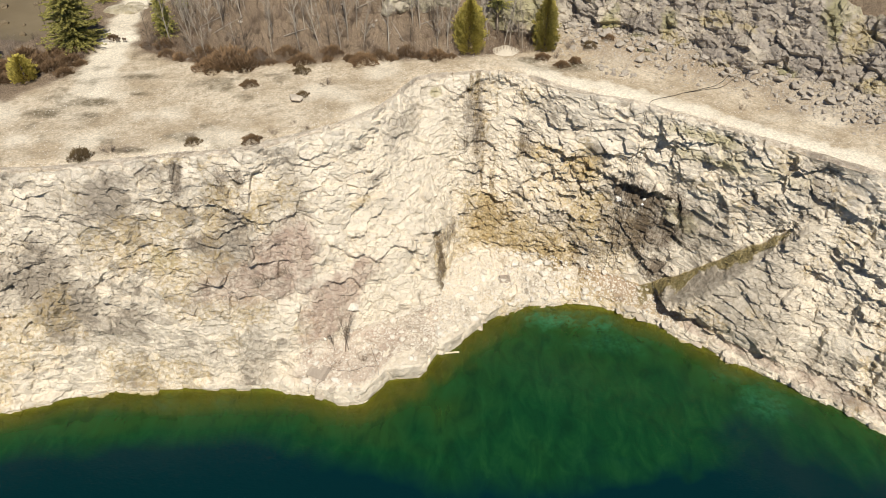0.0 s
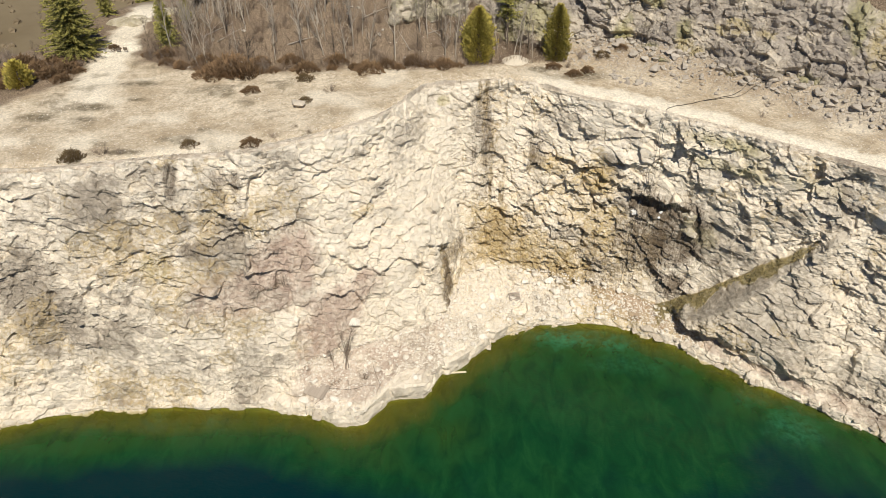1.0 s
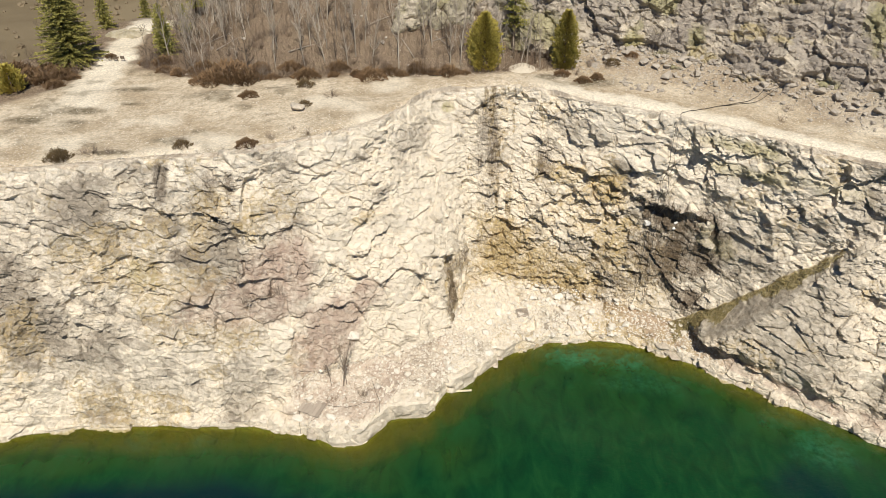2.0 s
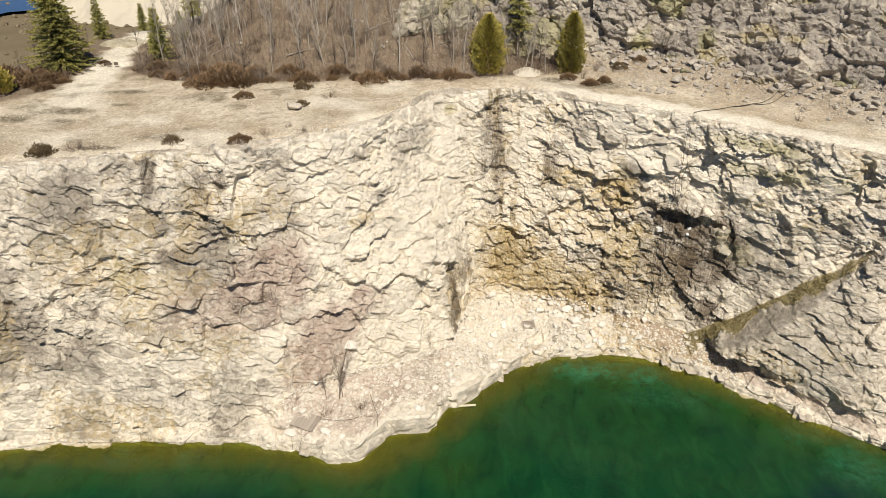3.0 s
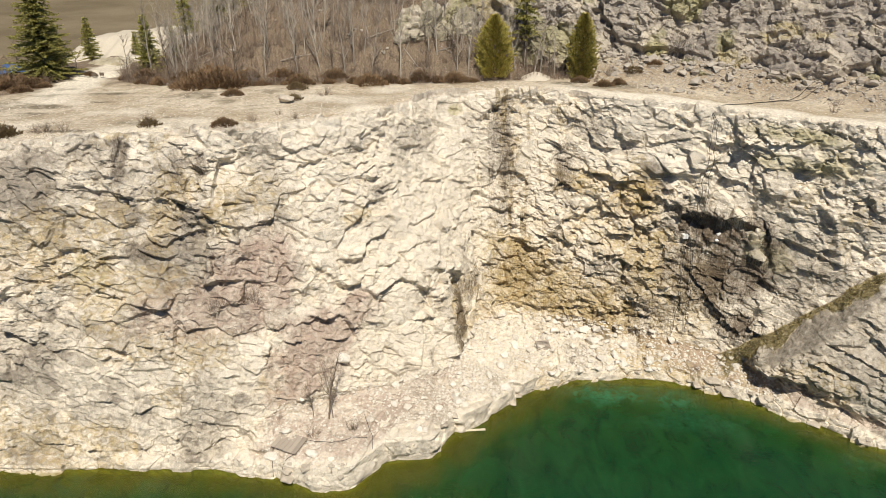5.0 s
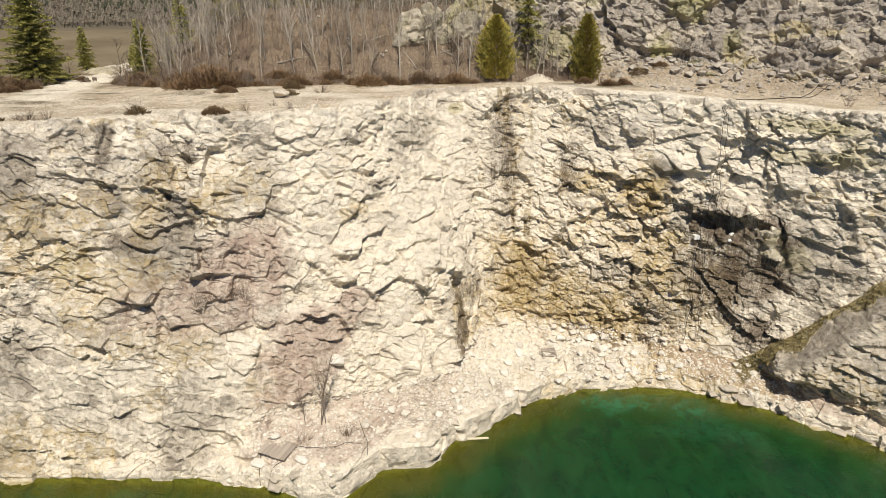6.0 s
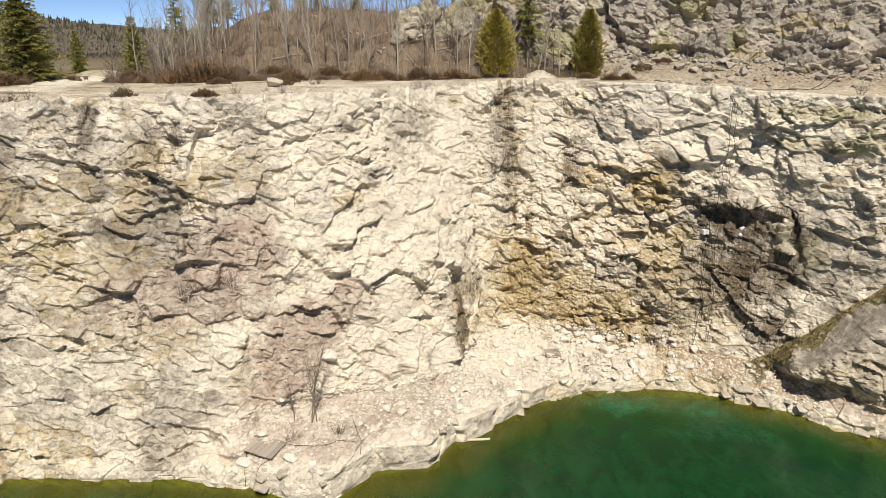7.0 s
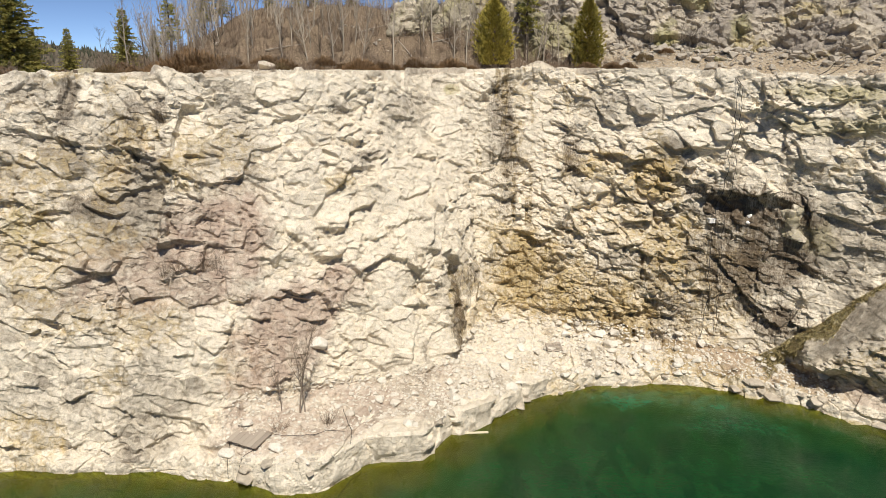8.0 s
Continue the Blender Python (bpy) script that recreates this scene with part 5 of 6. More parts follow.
def stone_mesh(name, seed, mat, flat=0.7, points=16, worn=0.03):
    """An angular broken stone about one metre across."""
    random.seed(seed)
    bm = bmesh.new()
    for _ in range(points):
        v = Vector((random.gauss(0, 1), random.gauss(0, 1), random.gauss(0, 1))).normalized()
        k = random.uniform(0.8, 1.0)
        bm.verts.new((0.5 * k * v.x, 0.42 * k * v.y, 0.5 * flat * k * v.z))
    res = bmesh.ops.convex_hull(bm, input=bm.verts)
    bmesh.ops.delete(bm, geom=[g for g in res["geom_interior"] if isinstance(g, bmesh.types.BMVert)], context="VERTS")
    if worn:
        bmesh.ops.bevel(bm, geom=list(bm.edges), offset=worn, segments=1, affect="EDGES", clamp_overlap=True)
    me = bpy.data.meshes.new(name)
    bm.to_mesh(me)
    bm.free()
    me.materials.append(mat)
    return me


def lump_mesh(name, rx, ry, h, seed, mat):
    """A rock that rises from the ground: a dome broken into blocks and facets."""
    nu, nv = 64, 26
    u = np.linspace(0, 2 * math.pi, nu, endpoint=False)[None, :] * np.ones((nv, 1))
    t = np.linspace(-0.25, 1, nv)[:, None] * np.ones((1, nu))
    el = np.clip(t, -0.3, 1) * math.pi / 2
    a, b = u * (rx + ry) / 2 + 17 * seed, el * h * 1.3
    d = 0.5 * facets(a, b, 1.1, 1.3, 20, 950 + seed) + 0.3 * blocks(a, b, 0.9, 1.2, 10, 960 + seed, 0.9, 0.4, 0.3) + 0.2 * facets(a, b, 0.5, 1.3, -30, 970 + seed)
    d = d * max(0.5, min(1.6, 0.8 * h)) * smooth(1.0, 0.9, t)
    n = np.stack([np.cos(u) * np.cos(el), np.sin(u) * np.cos(el), np.sin(el)], -1)
    p = n * np.array((rx, ry, h)) + n * d[..., None]
    z = np.zeros_like(u)
    grey = np.clip(0.75 + 0.5 * fbm(a, b, 1.0, 3, 980 + seed), 0, 1)
    return grid_mesh(name, p, mat, {"stain": np.stack([grey * 0.8, z, z, z], -1), "growth": 0.4 * grey}, closed=True)


def scatter_stones(name, places, sizes, mat, seed, label, category):
    """Many small stones as one mesh."""
    random.seed(seed)
    shapes = []
    for k in range(6):
        me = stone_mesh("shape", seed + k, mat, 0.75, 9, 0)
        shapes.append(([v.co.copy() for v in me.vertices], [tuple(p.vertices) for p in me.polygons]))
        bpy.data.meshes.remove(me)
    s = Soup()
    for at, size in zip(places, sizes):
        vs, fs = random.choice(shapes)
        m = Matrix.Translation(Vector(at)) @ Euler((random.uniform(-.4, .4), random.uniform(-.4, .4), random.uniform(0, 6.28))).to_matrix().to_4x4() @ Matrix.Diagonal((size, size * random.uniform(0.6, 1), size * random.uniform(0.5, 0.9), 1))
        b = len(s.v)
        s.v += [m @ v for v in vs]
        s.f += [tuple(b + i for i in f) for f in fs]
    return tagged(new(name, s.mesh(name, mat)), label, category, kind="stuff")


def gz(x, y):
    return float(ground_z(np.array([x]), np.array([y]))[0])


WALL_FLAT = wp.reshape(-1, 3)


def wall_at(x, z, reach=0.3):
    """The wall's surface nearest the water at a place across and up it."""
    d = np.hypot(WALL_FLAT[:, 0] - x, WALL_FLAT[:, 2] - z)
    near = WALL_FLAT[d < reach]
    return Vector(near[near[:, 1].argmin()])


def bench_z(x, y):
    """Height of the low bench at the wall's foot."""
    d = np.hypot(WALL_FLAT[:, 0] - x, WALL_FLAT[:, 1] - y) + 2.0 * np.clip(WALL_FLAT[:, 2] - 6, 0, None)
    return float(WALL_FLAT[d.argmin(), 2])

# ---------------------------------------------------------------- evergreens on the bench
tree("cedar_tree", "dense olive-green cedar standing on the quarry bench", "tree", (3.1, 79.2, gz(3.1, 79.2)), *cedar_meshes(5.75, 1.8, 4200, 3), group="cedars on the bench")
tree("cedar_tree", "slender olive-green cedar beside the grey rock face", "tree", (12.1, 80.0, gz(12.1, 80.0)), *cedar_meshes(6.1, 1.35, 3400, 4), group="cedars on the bench", turn=40)
tree("pine_tree", "thin pine with feathery branches behind the cedar", "tree", (6.6, 83.6, gz(6.6, 83.6)), *spruce_meshes(9.5, 2.2, 17, 5, 7, 0.3), group="conifers")
tree("spruce_tree", "broad dark green spruce at the bench's edge", "tree", (-44.3, 81.5, gz(-44.3, 81.5)), *spruce_meshes(11.0, 3.9, 32, 6, 15), group="conifers")
fir = spruce_meshes(6.5, 1.7, 20, 7, 10)
pine = spruce_meshes(8.0, 1.9, 16, 8, 7, 0.2)
for x, y, size, turn, kind in ((-46.5, 96, 0.8, 70, fir), (-49, 93, 0.8, 130, fir), (-36.2, 88.3, 0.72, 200, fir), (-33.8, 90.5, 0.55, 20, fir),
                               (-54.2, 112, 0.95, 0, pine), (-52.7, 113, 0.8, 40, fir), (-49.0, 112, 0.85, 100, fir), (-46.0, 108, 0.7, 160, fir),
                               (-33.0, 93, 0.95, 10, pine), (-29.6, 95, 1.0, 120, pine), (-28.2, 97, 0.9, 250, pine), (-22.5, 97, 0.6, 60, fir), (-19.5, 98, 0.55, 240, fir), (-17.0, 96, 0.5, 300, fir), (-13, 99, 0.6, 30, fir)):
    tree("fir_tree" if kind is fir else "pine_tree", "small green fir among bare trees" if kind is fir else "tall ragged pine among bare birches", "tree",
         (x, y, gz(x, y)), *kind, group="conifers", turn=turn, size=size)
tree("fir_tree", "bushy green fir beside the pale track", "tree", (-34.0, 83.6, gz(-34.0, 83.6)), *fir, group="conifers", turn=80, size=0.95)
tree("fir_tree", "bushy green fir at the bench's far edge", "tree", (-52.5, 77.0, gz(-52.5, 77.0)), *fir, group="conifers", turn=10, size=0.7)
tree("cedar_shrub", "yellow-green young cedar in brown brush", "shrub", (-46.6, 72.6, gz(-46.6, 72.6)), *cedar_meshes(2.6, 1.5, 1500, 9))

# ---------------------------------------------------------------- bare trees of the hill
kinds = [bare_tree_meshes(h, n, sp, mat, 20 + i) for i, (h, n, sp, mat) in enumerate((
    (8.5, 26, 0.7, BARK_PALE), (7.0, 22, 0.9, BARK_PALE), (6.0, 26, 1.0, BARK_DARK), (9.5, 24, 0.6, BARK_PALE), (5.0, 24, 1.1, BARK_DARK), (7.5, 10, 0.7, BARK_PALE)))]
random.seed(77)
spots = []
while len(spots) < 140:
    x = random.uniform(-37, 11)
    back = float(np.interp(x, [p[0] for p in BACK_LINE], [p[1] for p in BACK_LINE]))
    y = back + 0.9 + random.random() ** 1.3 * 22
    if x > -1 and y > 84.5 and y < 90:
        continue
    if -43 < x < -36.5 and y < 96:
        continue
    if any((x - p) ** 2 + (y - q) ** 2 < 0.9 for p, q in spots) or (abs(x - 3.1) < 2 and y < 82):
        continue
    spots.append((x, y))
for x, y in spots:
    k = random.choice((0, 0, 1, 1, 2, 3, 3, 4, 5))
    ob = tree("bare_tree", "leafless grey birch on the littered slope" if kinds[k][0].materials[0] is BARK_PALE else "leafless dark-barked tree on the littered slope", "tree",
              (x, y, gz(x, y)), *kinds[k], group="bare trees on the hill", turn=random.uniform(0, 360), size=random.uniform(0.55, 1.05), crown_name="crown")
random.seed(79)
for k in range(46):
    x, y = random.uniform(-35.5, -17), random.uniform(81, 97)
    if x < -33 and y < 86:
        continue
    i = random.choice((0, 1, 3, 5))
    tree("bare_tree", "slim leafless birch in a stand on the slope", "tree", (x, y, gz(x, y)), *kinds[i], group="bare trees on the hill", turn=random.uniform(0, 360), size=random.uniform(0.5, 0.95), crown_name="crown")
random.seed(78)
for x, y, size in ((-46, 84, 0.7), (-48, 79, 0.6), (-50, 86, 0.7), (-44.5, 88, 0.6), (-47, 90, 0.8), (15.6, 82.2, 0.5), (18.2, 80.5, 0.42), (21.8, 80.2, 0.62), (22.6, 80.6, 0.6), (20.9, 80.4, 0.5), (32.0, 71.6, 0.22)):
    tree("bare_tree", "small leafless tree with spreading grey crown", "tree", (x, y, gz(x, y)), *kinds[random.choice((2, 4))], group="bare trees on the hill", turn=random.uniform(0, 360), size=size, crown_name="crown")


random.seed(41)
for k in range(12):
    x = random.uniform(-30, 4)
    y = float(np.interp(x, [p[0] for p in BACK_LINE], [p[1] for p in BACK_LINE])) + random.uniform(1.5, 10)
    a, ln = random.uniform(0, 3.14), random.uniform(1.8, 4.0)
    dx, dy = 0.5 * ln * math.cos(a), 0.35 * ln * math.sin(a)
    log = Soup()
    p, q = Vector((-dx, -dy, gz(x - dx, y - dy) - gz(x, y) + 0.12)), Vector((dx, dy, gz(x + dx, y + dy) - gz(x, y) + 0.10))
    log.tube([p, p.lerp(q, 0.5) + Vector((0, 0, 0.05)), q], [0.075, 0.06, 0.03], 6)
    thing("fallen_log", "grey fallen trunk lying on the littered slope", "log", (x, y, gz(x, y)), "fallen logs", log.mesh("fallen_log", BARK_PALE))


def brush():
    """Tangle of thin dead stems and saplings over the hill."""
    random.seed(5)
    s = Soup()
    n = 0
    while n < 21000:
        x = random.uniform(-37, 13)
        back = float(np.interp(x, [p[0] for p in BACK_LINE], [p[1] for p in BACK_LINE]))
        y = back + random.random() ** 1.4 * 19
        if -43 < x < -36.5 and y < 96:
            continue
        n += 1
        z = BRUSH_Z(x, y)
        h = random.uniform(0.2, 0.9) if random.random() < 0.9 else random.uniform(0.9, 2.6)
        lean = 0.55 if h < 1.5 else 0.18
        way = Vector((random.uniform(-lean, lean), random.uniform(-lean, lean), 1)).normalized()
        u = way.orthogonal().normalized() * (0.010 + 0.006 * h)
        w = way.cross(u)
        b = len(s.v)
        at = Vector((x, y, z - 0.05))
        s.v += [at + u, at - 0.5 * u + 0.87 * w, at - 0.5 * u - 0.87 * w, at + way * h]
        s.f += [(b, b + 1, b + 3), (b + 1, b + 2, b + 3), (b + 2, b, b + 3)]
        for _ in range(2):
            q = random.uniform(0.3, 0.8)
            side = (way + Vector((random.uniform(-1, 1), random.uniform(-1, 1), 0.2))).normalized()
            b = len(s.v)
            p = at + way * h * q
            s.v += [p + 0.6 * u, p - 0.6 * u, p + side * h * 0.35]
            s.f.append((b, b + 1, b + 2))
    return s.mesh("brush", TWIGS)


_bx, _by = np.arange(-40, 16, 0.5), np.arange(60, 110, 0.5)
_bz = ground_z(*np.meshgrid(_bx, _by))


def BRUSH_Z(x, y):
    return float(_bz[int((y - 60) / 0.5), int((x + 40) / 0.5)])


tagged(new("undergrowth", brush()), "tangle of thin grey-brown stems over leaf litter", "undergrowth", kind="stuff")

# ---------------------------------------------------------------- low shrubs
mats = [bush_mesh(1.0, 1.0, 0.5, 1300, JUNIPER, 31, 0.14, 0.022), bush_mesh(1.0, 0.8, 0.55, 1200, JUNIPER, 32, 0.15, 0.024), bush_mesh(1, 1, 0.6, 700, HEATH, 33, 0.2, 0.02, 1.0)]
for x, y, size, k, turn, stretch in ((-26.4, 75.8, 2.4, 0, 0, 1), (-22.9, 75.6, 2.4, 1, 40, 1), (-24.7, 76.2, 3.1, 0, 90, 1), (-16.4, 76.7, 1.8, 1, 10, 1), (-9.4, 76.8, 2.0, 0, 50, 1), (-18.2, 78.0, 1.5, 0, 0, 1), (-13.0, 78.4, 1.6, 1, 0, 1), (-7.4, 78.2, 1.5, 0, 20, 1), (-4.4, 78.6, 1.6, 1, 60, 1), (-28.0, 78.6, 1.8, 0, 10, 1), (-21.5, 77.4, 1.4, 1, 0, 1), (-33.6, 81.4, 1.6, 1, 0, 1), (-11.0, 77.2, 1.0, 1, 80, 1),
                            (-0.9, 77.8, 1.7, 1, 20, 1), (-2.6, 78.0, 1.2, 0, 200, 1), (-31.0, 78.0, 1.3, 1, 120, 1), (-33.0, 79.5, 1.2, 0, 30, 1), (-28.3, 77.4, 1.1, 0, 70, 1), (-20.0, 76.4, 1.0, 0, 10, 1),
                            (-13.5, 77.0, 0.9, 1, 60, 1), (-6.0, 77.6, 1.0, 1, 90, 1), (0.9, 78.0, 0.8, 0, 0, 1), (-43.2, 74.5, 1.4, 0, 0, 1), (-45.0, 75.5, 1.8, 1, 40, 1), (-47.5, 75.0, 1.9, 0, 80, 1), (-42.2, 76.8, 1.0, 1, 10, 1),
                            (-46.0, 78.5, 1.8, 0, 140, 1), (-49.5, 72.5, 1.5, 1, 190, 1), (-44.2, 80.0, 1.2, 1, 30, 1), (-49.0, 78.0, 2.3, 1, 0, 1), (-44.0, 77.4, 2.0, 0, 60, 1), (-47.0, 76.8, 2.4, 1, 20, 1), (-51.0, 75.5, 2.4, 0, 0, 1), (-48.0, 73.2, 1.8, 1, 0, 1), (-45.6, 82.4, 2.0, 1, 0, 1), (-41.0, 84.0, 1.0, 0, 0, 1), (-36.2, 82.0, 0.9, 1, 0, 1), (-35.0, 85.0, 1.2, 0, 50, 1)):
    tagged(thing("juniper_shrub", "low rusty-brown juniper mat at the slope's foot", "shrub", (x, y, gz(x, y) - 0.02), "juniper mats", mats[k], turn, size))
for x, y, size, k, turn, label in ((-24.2, 59.0, 0.72, 2, 0, "wiry brown shrub with dry stalks on gravel"), (-18.7, 59.6, 0.85, 0, 30, "flat brown cushion shrub near the rim"),
                            (-21.3, 70.8, 0.85, 0, 60, "round brown cushion shrub on pale gravel"), (-15.0, 68.3, 0.6, 2, 10, "brown shrub growing behind a boulder"),
                            (-16.1, 74.0, 0.85, 2, 80, "brown shrub on the pale bench"), (-34.4, 57.0, 1.0, 2, 0, "ragged green-brown shrub at the rim"),
                            (-34.1, 56.6, 0.6, 2, 120, "ragged green-brown shrub at the rim"), (13.6, 75.6, 0.8, 1, 0, "spread of brown heath beside the rock face"), (15.2, 76.6, 0.8, 1, 70, "spread of brown heath beside the rock face"),
                            (11.6, 77.6, 0.8, 0, 10, "small brown heath cushion on the bench"), (17.2, 79.2, 0.8, 2, 10, "brown shrub at the foot of grey rock"), (19.5, 80.0, 0.7, 0, 10, "brown shrub at the foot of grey rock")):
    thing("shrub", label, "shrub", (x, y, gz(x, y) - 0.02), "shrubs on the bench", mats[k], turn, 1.35 * size)
wiry = [twig_bush_mesh(0.8, 1.1, 26, DRY, 51), twig_bush_mesh(1.0, 0.7, 40, DRY, 52)]
for x, y, size, k, turn in ((-24.4, 59.1, 1.1, 0, 0), (-31.6, 57.6, 1.1, 1, 0), (-30.2, 57.6, 0.9, 0, 40), (-32.6, 57.9, 0.9, 1, 90), (-12.7, 70.9, 1.2, 1, 0), (-13.5, 61.6, 0.7, 0, 0), (-16.7, 60.6, 0.8, 0, 30), (-15.0, 62.5, 0.6, 1, 10), (31.5, 66.5, 0.8, 0, 0), (33.0, 69.0, 0.9, 1, 0)):
    thing("dry_bush", "leafless wiry bush of pale twigs on gravel", "shrub", (x, y, gz(x, y)), "dry bushes", wiry[k], turn, size)

random.seed(43)
thick = [twig_bush_mesh(0.9, 1.3, 34, TWIGS, 53), twig_bush_mesh(1.1, 1.0, 44, TWIGS, 54), twig_bush_mesh(0.8, 1.7, 30, DRY, 55)]
for k in range(95):
    x = random.uniform(-36, 11.5)
    y = float(np.interp(x, [p[0] for p in BACK_LINE], [p[1] for p in BACK_LINE])) + 0.4 + 9.0 * random.random() ** 1.8
    if (abs(x - 3.1) < 2.2 and y < 81) or (5.4 < x < 9.6 and y < 81):
        continue
    thing("dry_bush", "leafless brown bush on the littered slope", "shrub", (x, y, gz(x, y)), "dry bushes on the hill", random.choice(thick), random.uniform(0, 360), random.uniform(0.6, 1.2))
for x, y, s in ((-45, 76.5, 1.2), (-47.4, 78.6, 1.3), (-44.6, 79.4, 1.1), (-49.5, 76.6, 1.4), (-48.5, 81.5, 1.3), (-42.6, 78.4, 0.9), (-51, 79, 1.4), (-46.4, 74.6, 1.0), (13.2, 77.4, 0.8), (14.8, 79.4, 0.9), (16.8, 80.2, 0.8)):
    thing("dry_bush", "leafless brown bush at the bench's edge", "shrub", (x, y, gz(x, y)), "dry bushes on the hill", random.choice(thick), random.uniform(0, 360), s)

# ---------------------------------------------------------------- growth on the wall and at its foot
slim = bare_tree_meshes(6.6, 22, 0.4, DRY, 33)
for x, y, size, turn in ((-10.5, 51.2, 1.0, 0), (-10.2, 51.4, 0.8, 120), (-11.6, 51.0, 0.6, 240)):
    tree("sapling", "tall slim leafless sapling at the wall's foot", "tree", (x, y, bench_z(x, y) - 0.05), *slim, group="saplings by the wall", turn=turn, size=size)
for x, z, size, k in ((-15.9, 11.6, 1.0, 2), (-16.4, 11.5, 0.8, 0), (-17.8, 11.7, 1.0, 1), (-18.6, 11.3, 0.8, 2), (-11.4, 2.6, 0.9, 1), (-8.4, 2.8, 0.8, 0)):
    thing("dry_bush", "leafless twiggy bush rooted on a wall ledge", "shrub", wall_at(x, z, 0.4) + Vector((0, 0.15, -0.05)), "dry bushes on the wall", thick[k], 40 * k, size)

# ---------------------------------------------------------------- stones
boulder = thing("boulder", "pale angular boulder lying on the bench gravel", "boulder", (-15.6, 67.0, gz(-15.6, 67.0) + 0.3), "", stone_mesh("boulder", 27, STONE_BEIGE, 0.62, 12, 0.02), 20, 2.0)
spoil = Soup()
random.seed(3)
for k in range(13):
    for j in range(28):
        r, a = k / 12, 6.283 * j / 28
        h = 0.78 * (1 - r ** 1.4) + 0.05 * math.sin(5 * a + 9 * r) * r
        spoil.v.append((1.75 * r * math.cos(a) * (1 + 0.08 * math.sin(3 * a)), 1.3 * r * math.sin(a), h - 0.04))
for k in range(12):
    for j in range(28):
        spoil.f.append((k * 28 + j, (k + 1) * 28 + j, (k + 1) * 28 + (j + 1) % 28, k * 28 + (j + 1) % 28))
thing("spoil_heap", "small white heap of crushed stone between cedars", "heap", (7.4, 79.3, gz(7.4, 79.3)), "", spoil.mesh("spoil_heap", CHALK))

shapes = [stone_mesh("rubble_stone", 60 + k, STONE, 0.6 + 0.05 * (k % 4), 15, 0.025) for k in range(8)]
random.seed(11)
cand = np.argwhere((wrow > wedges[3] - 2) & (wrow < wedges[4] + 14) & (wx > -15) & (wx < 27))
for k in range(700):
    r, c = cand[random.randrange(len(cand))]
    at = Vector(wp[r, c])
    core = math.exp(-((at.x - 9) / 9) ** 2)
    if random.random() > 0.10 + 0.90 * core:
        continue
    size = random.uniform(0.3, 0.7) + 0.8 * random.random() ** 4
    thing("rubble_stone", "broken pale limestone block in the rubble slope", "stone", at + Vector((0, 0, 0.12 * size)), "rubble at the wall's foot", random.choice(shapes), random.uniform(0, 360), size)
pick = [cand[random.randrange(len(cand))] for _ in range(9000)]
pick = [q for q in pick if random.random() < 0.4 + 0.6 * math.exp(-((wp[q[0], q[1], 0] - 7) / 8) ** 2)]
scatter_stones("rubble", [wp[r, c] for r, c in pick], [random.uniform(0.12, 0.45) for _ in pick], STONE, 90, "small broken limestone rubble at the wall's foot", "rubble")
edge = np.argwhere((wrow > wedges[2] - 1) & (wrow < wedges[3] + 5) & (wx > -16) & (wx < 44))
random.seed(12)
ledge_shapes = [stone_mesh("shore_stone", 160 + k, STONE_BEIGE, 0.42 + 0.06 * (k % 3), 13, 0.02) for k in range(6)]
for k in range(55):
    r, c = edge[random.randrange(len(edge))]
    size = random.uniform(0.4, 1.1) + 1.0 * random.random() ** 4
    thing("shore_stone", "pale weathered block lying along the waterline", "stone", Vector(wp[r, c]) - Vector((0, 0, 0.14 * size)), "blocks along the shore", random.choice(ledge_shapes), random.uniform(0, 360), size)
for at, size, label in (((-4.6, 54.2, 0), 0.75, "rounded pale boulder on the low bench"), ((-9.9, 54.4, 0), 1.9, "large cream boulder against the wall's foot"), ((8.7, 65.4, 0), 1.5, "large flat slab lying in the rubble"),
                        ((10.3, 63.2, 0), 0.9, "white block in the rubble")):
    thing("boulder", label, "boulder", (at[0], at[1], bench_z(at[0], at[1]) + 0.1 * size), "", random.choice(shapes), random.uniform(0, 360), size)


def slab_mesh(name, sx, sy, sz, seed):
    """A long squared block with chipped edges and split faces."""
    nu, nv = int(sx / 0.12), 34
    u = np.linspace(-0.5, 0.5, nu)[None, :] * np.ones((nv, 1))
    t = np.linspace(0, 1, nv)[:, None] * np.ones((1, nu))
    half = sz + sy
    run = t * (2 * sz + sy)
    yy = np.where(run < sz, -0.5 * sy, np.where(run < half, -0.5 * sy + (run - sz), 0.5 * sy))
    zz = np.where(run < sz, run - 0.5 * sz, np.where(run < half, 0.5 * sz, 0.5 * sz - (run - half)))
    end = 1 - 0.55 * smooth(0.30, 0.5, np.abs(u + 0.06 * np.sin(5.0 * run + seed))) ** 2
    p = np.stack([u * sx, yy * end, zz * (0.85 + 0.15 * end)], -1)
    n = np.stack([0 * u, np.where(run < sz, -1.0, np.where(run < half, 0.0, 1.0)), np.where((run >= sz) & (run < half), 1.0, 0.1)], -1)
    a = u * sx + 31 * seed
    d = 0.30 * facets(a, run, 1.5, 1.3, 20, 900 + seed) + 0.10 * blocks(a, run, 0.8, 1.3, 5, 910 + seed, 0.8, 0.3, 0.3) + 0.08 * facets(a, run, 0.35, 1.3, 50, 920 + seed)
    p = p + n * d[..., None]
    p[0, :, 2] -= 0.6
    p[-1, :, 2] -= 0.6
    zero = np.zeros_like(u)
    grey = 0.08 + 0.4 * fbm(a, run, 1.0, 3, 930 + seed)
    return grid_mesh(name, p, ROCK, {"stain": np.stack([np.clip(grey, 0, 1) * 0.6, zero, zero, zero], -1), "growth": zero})


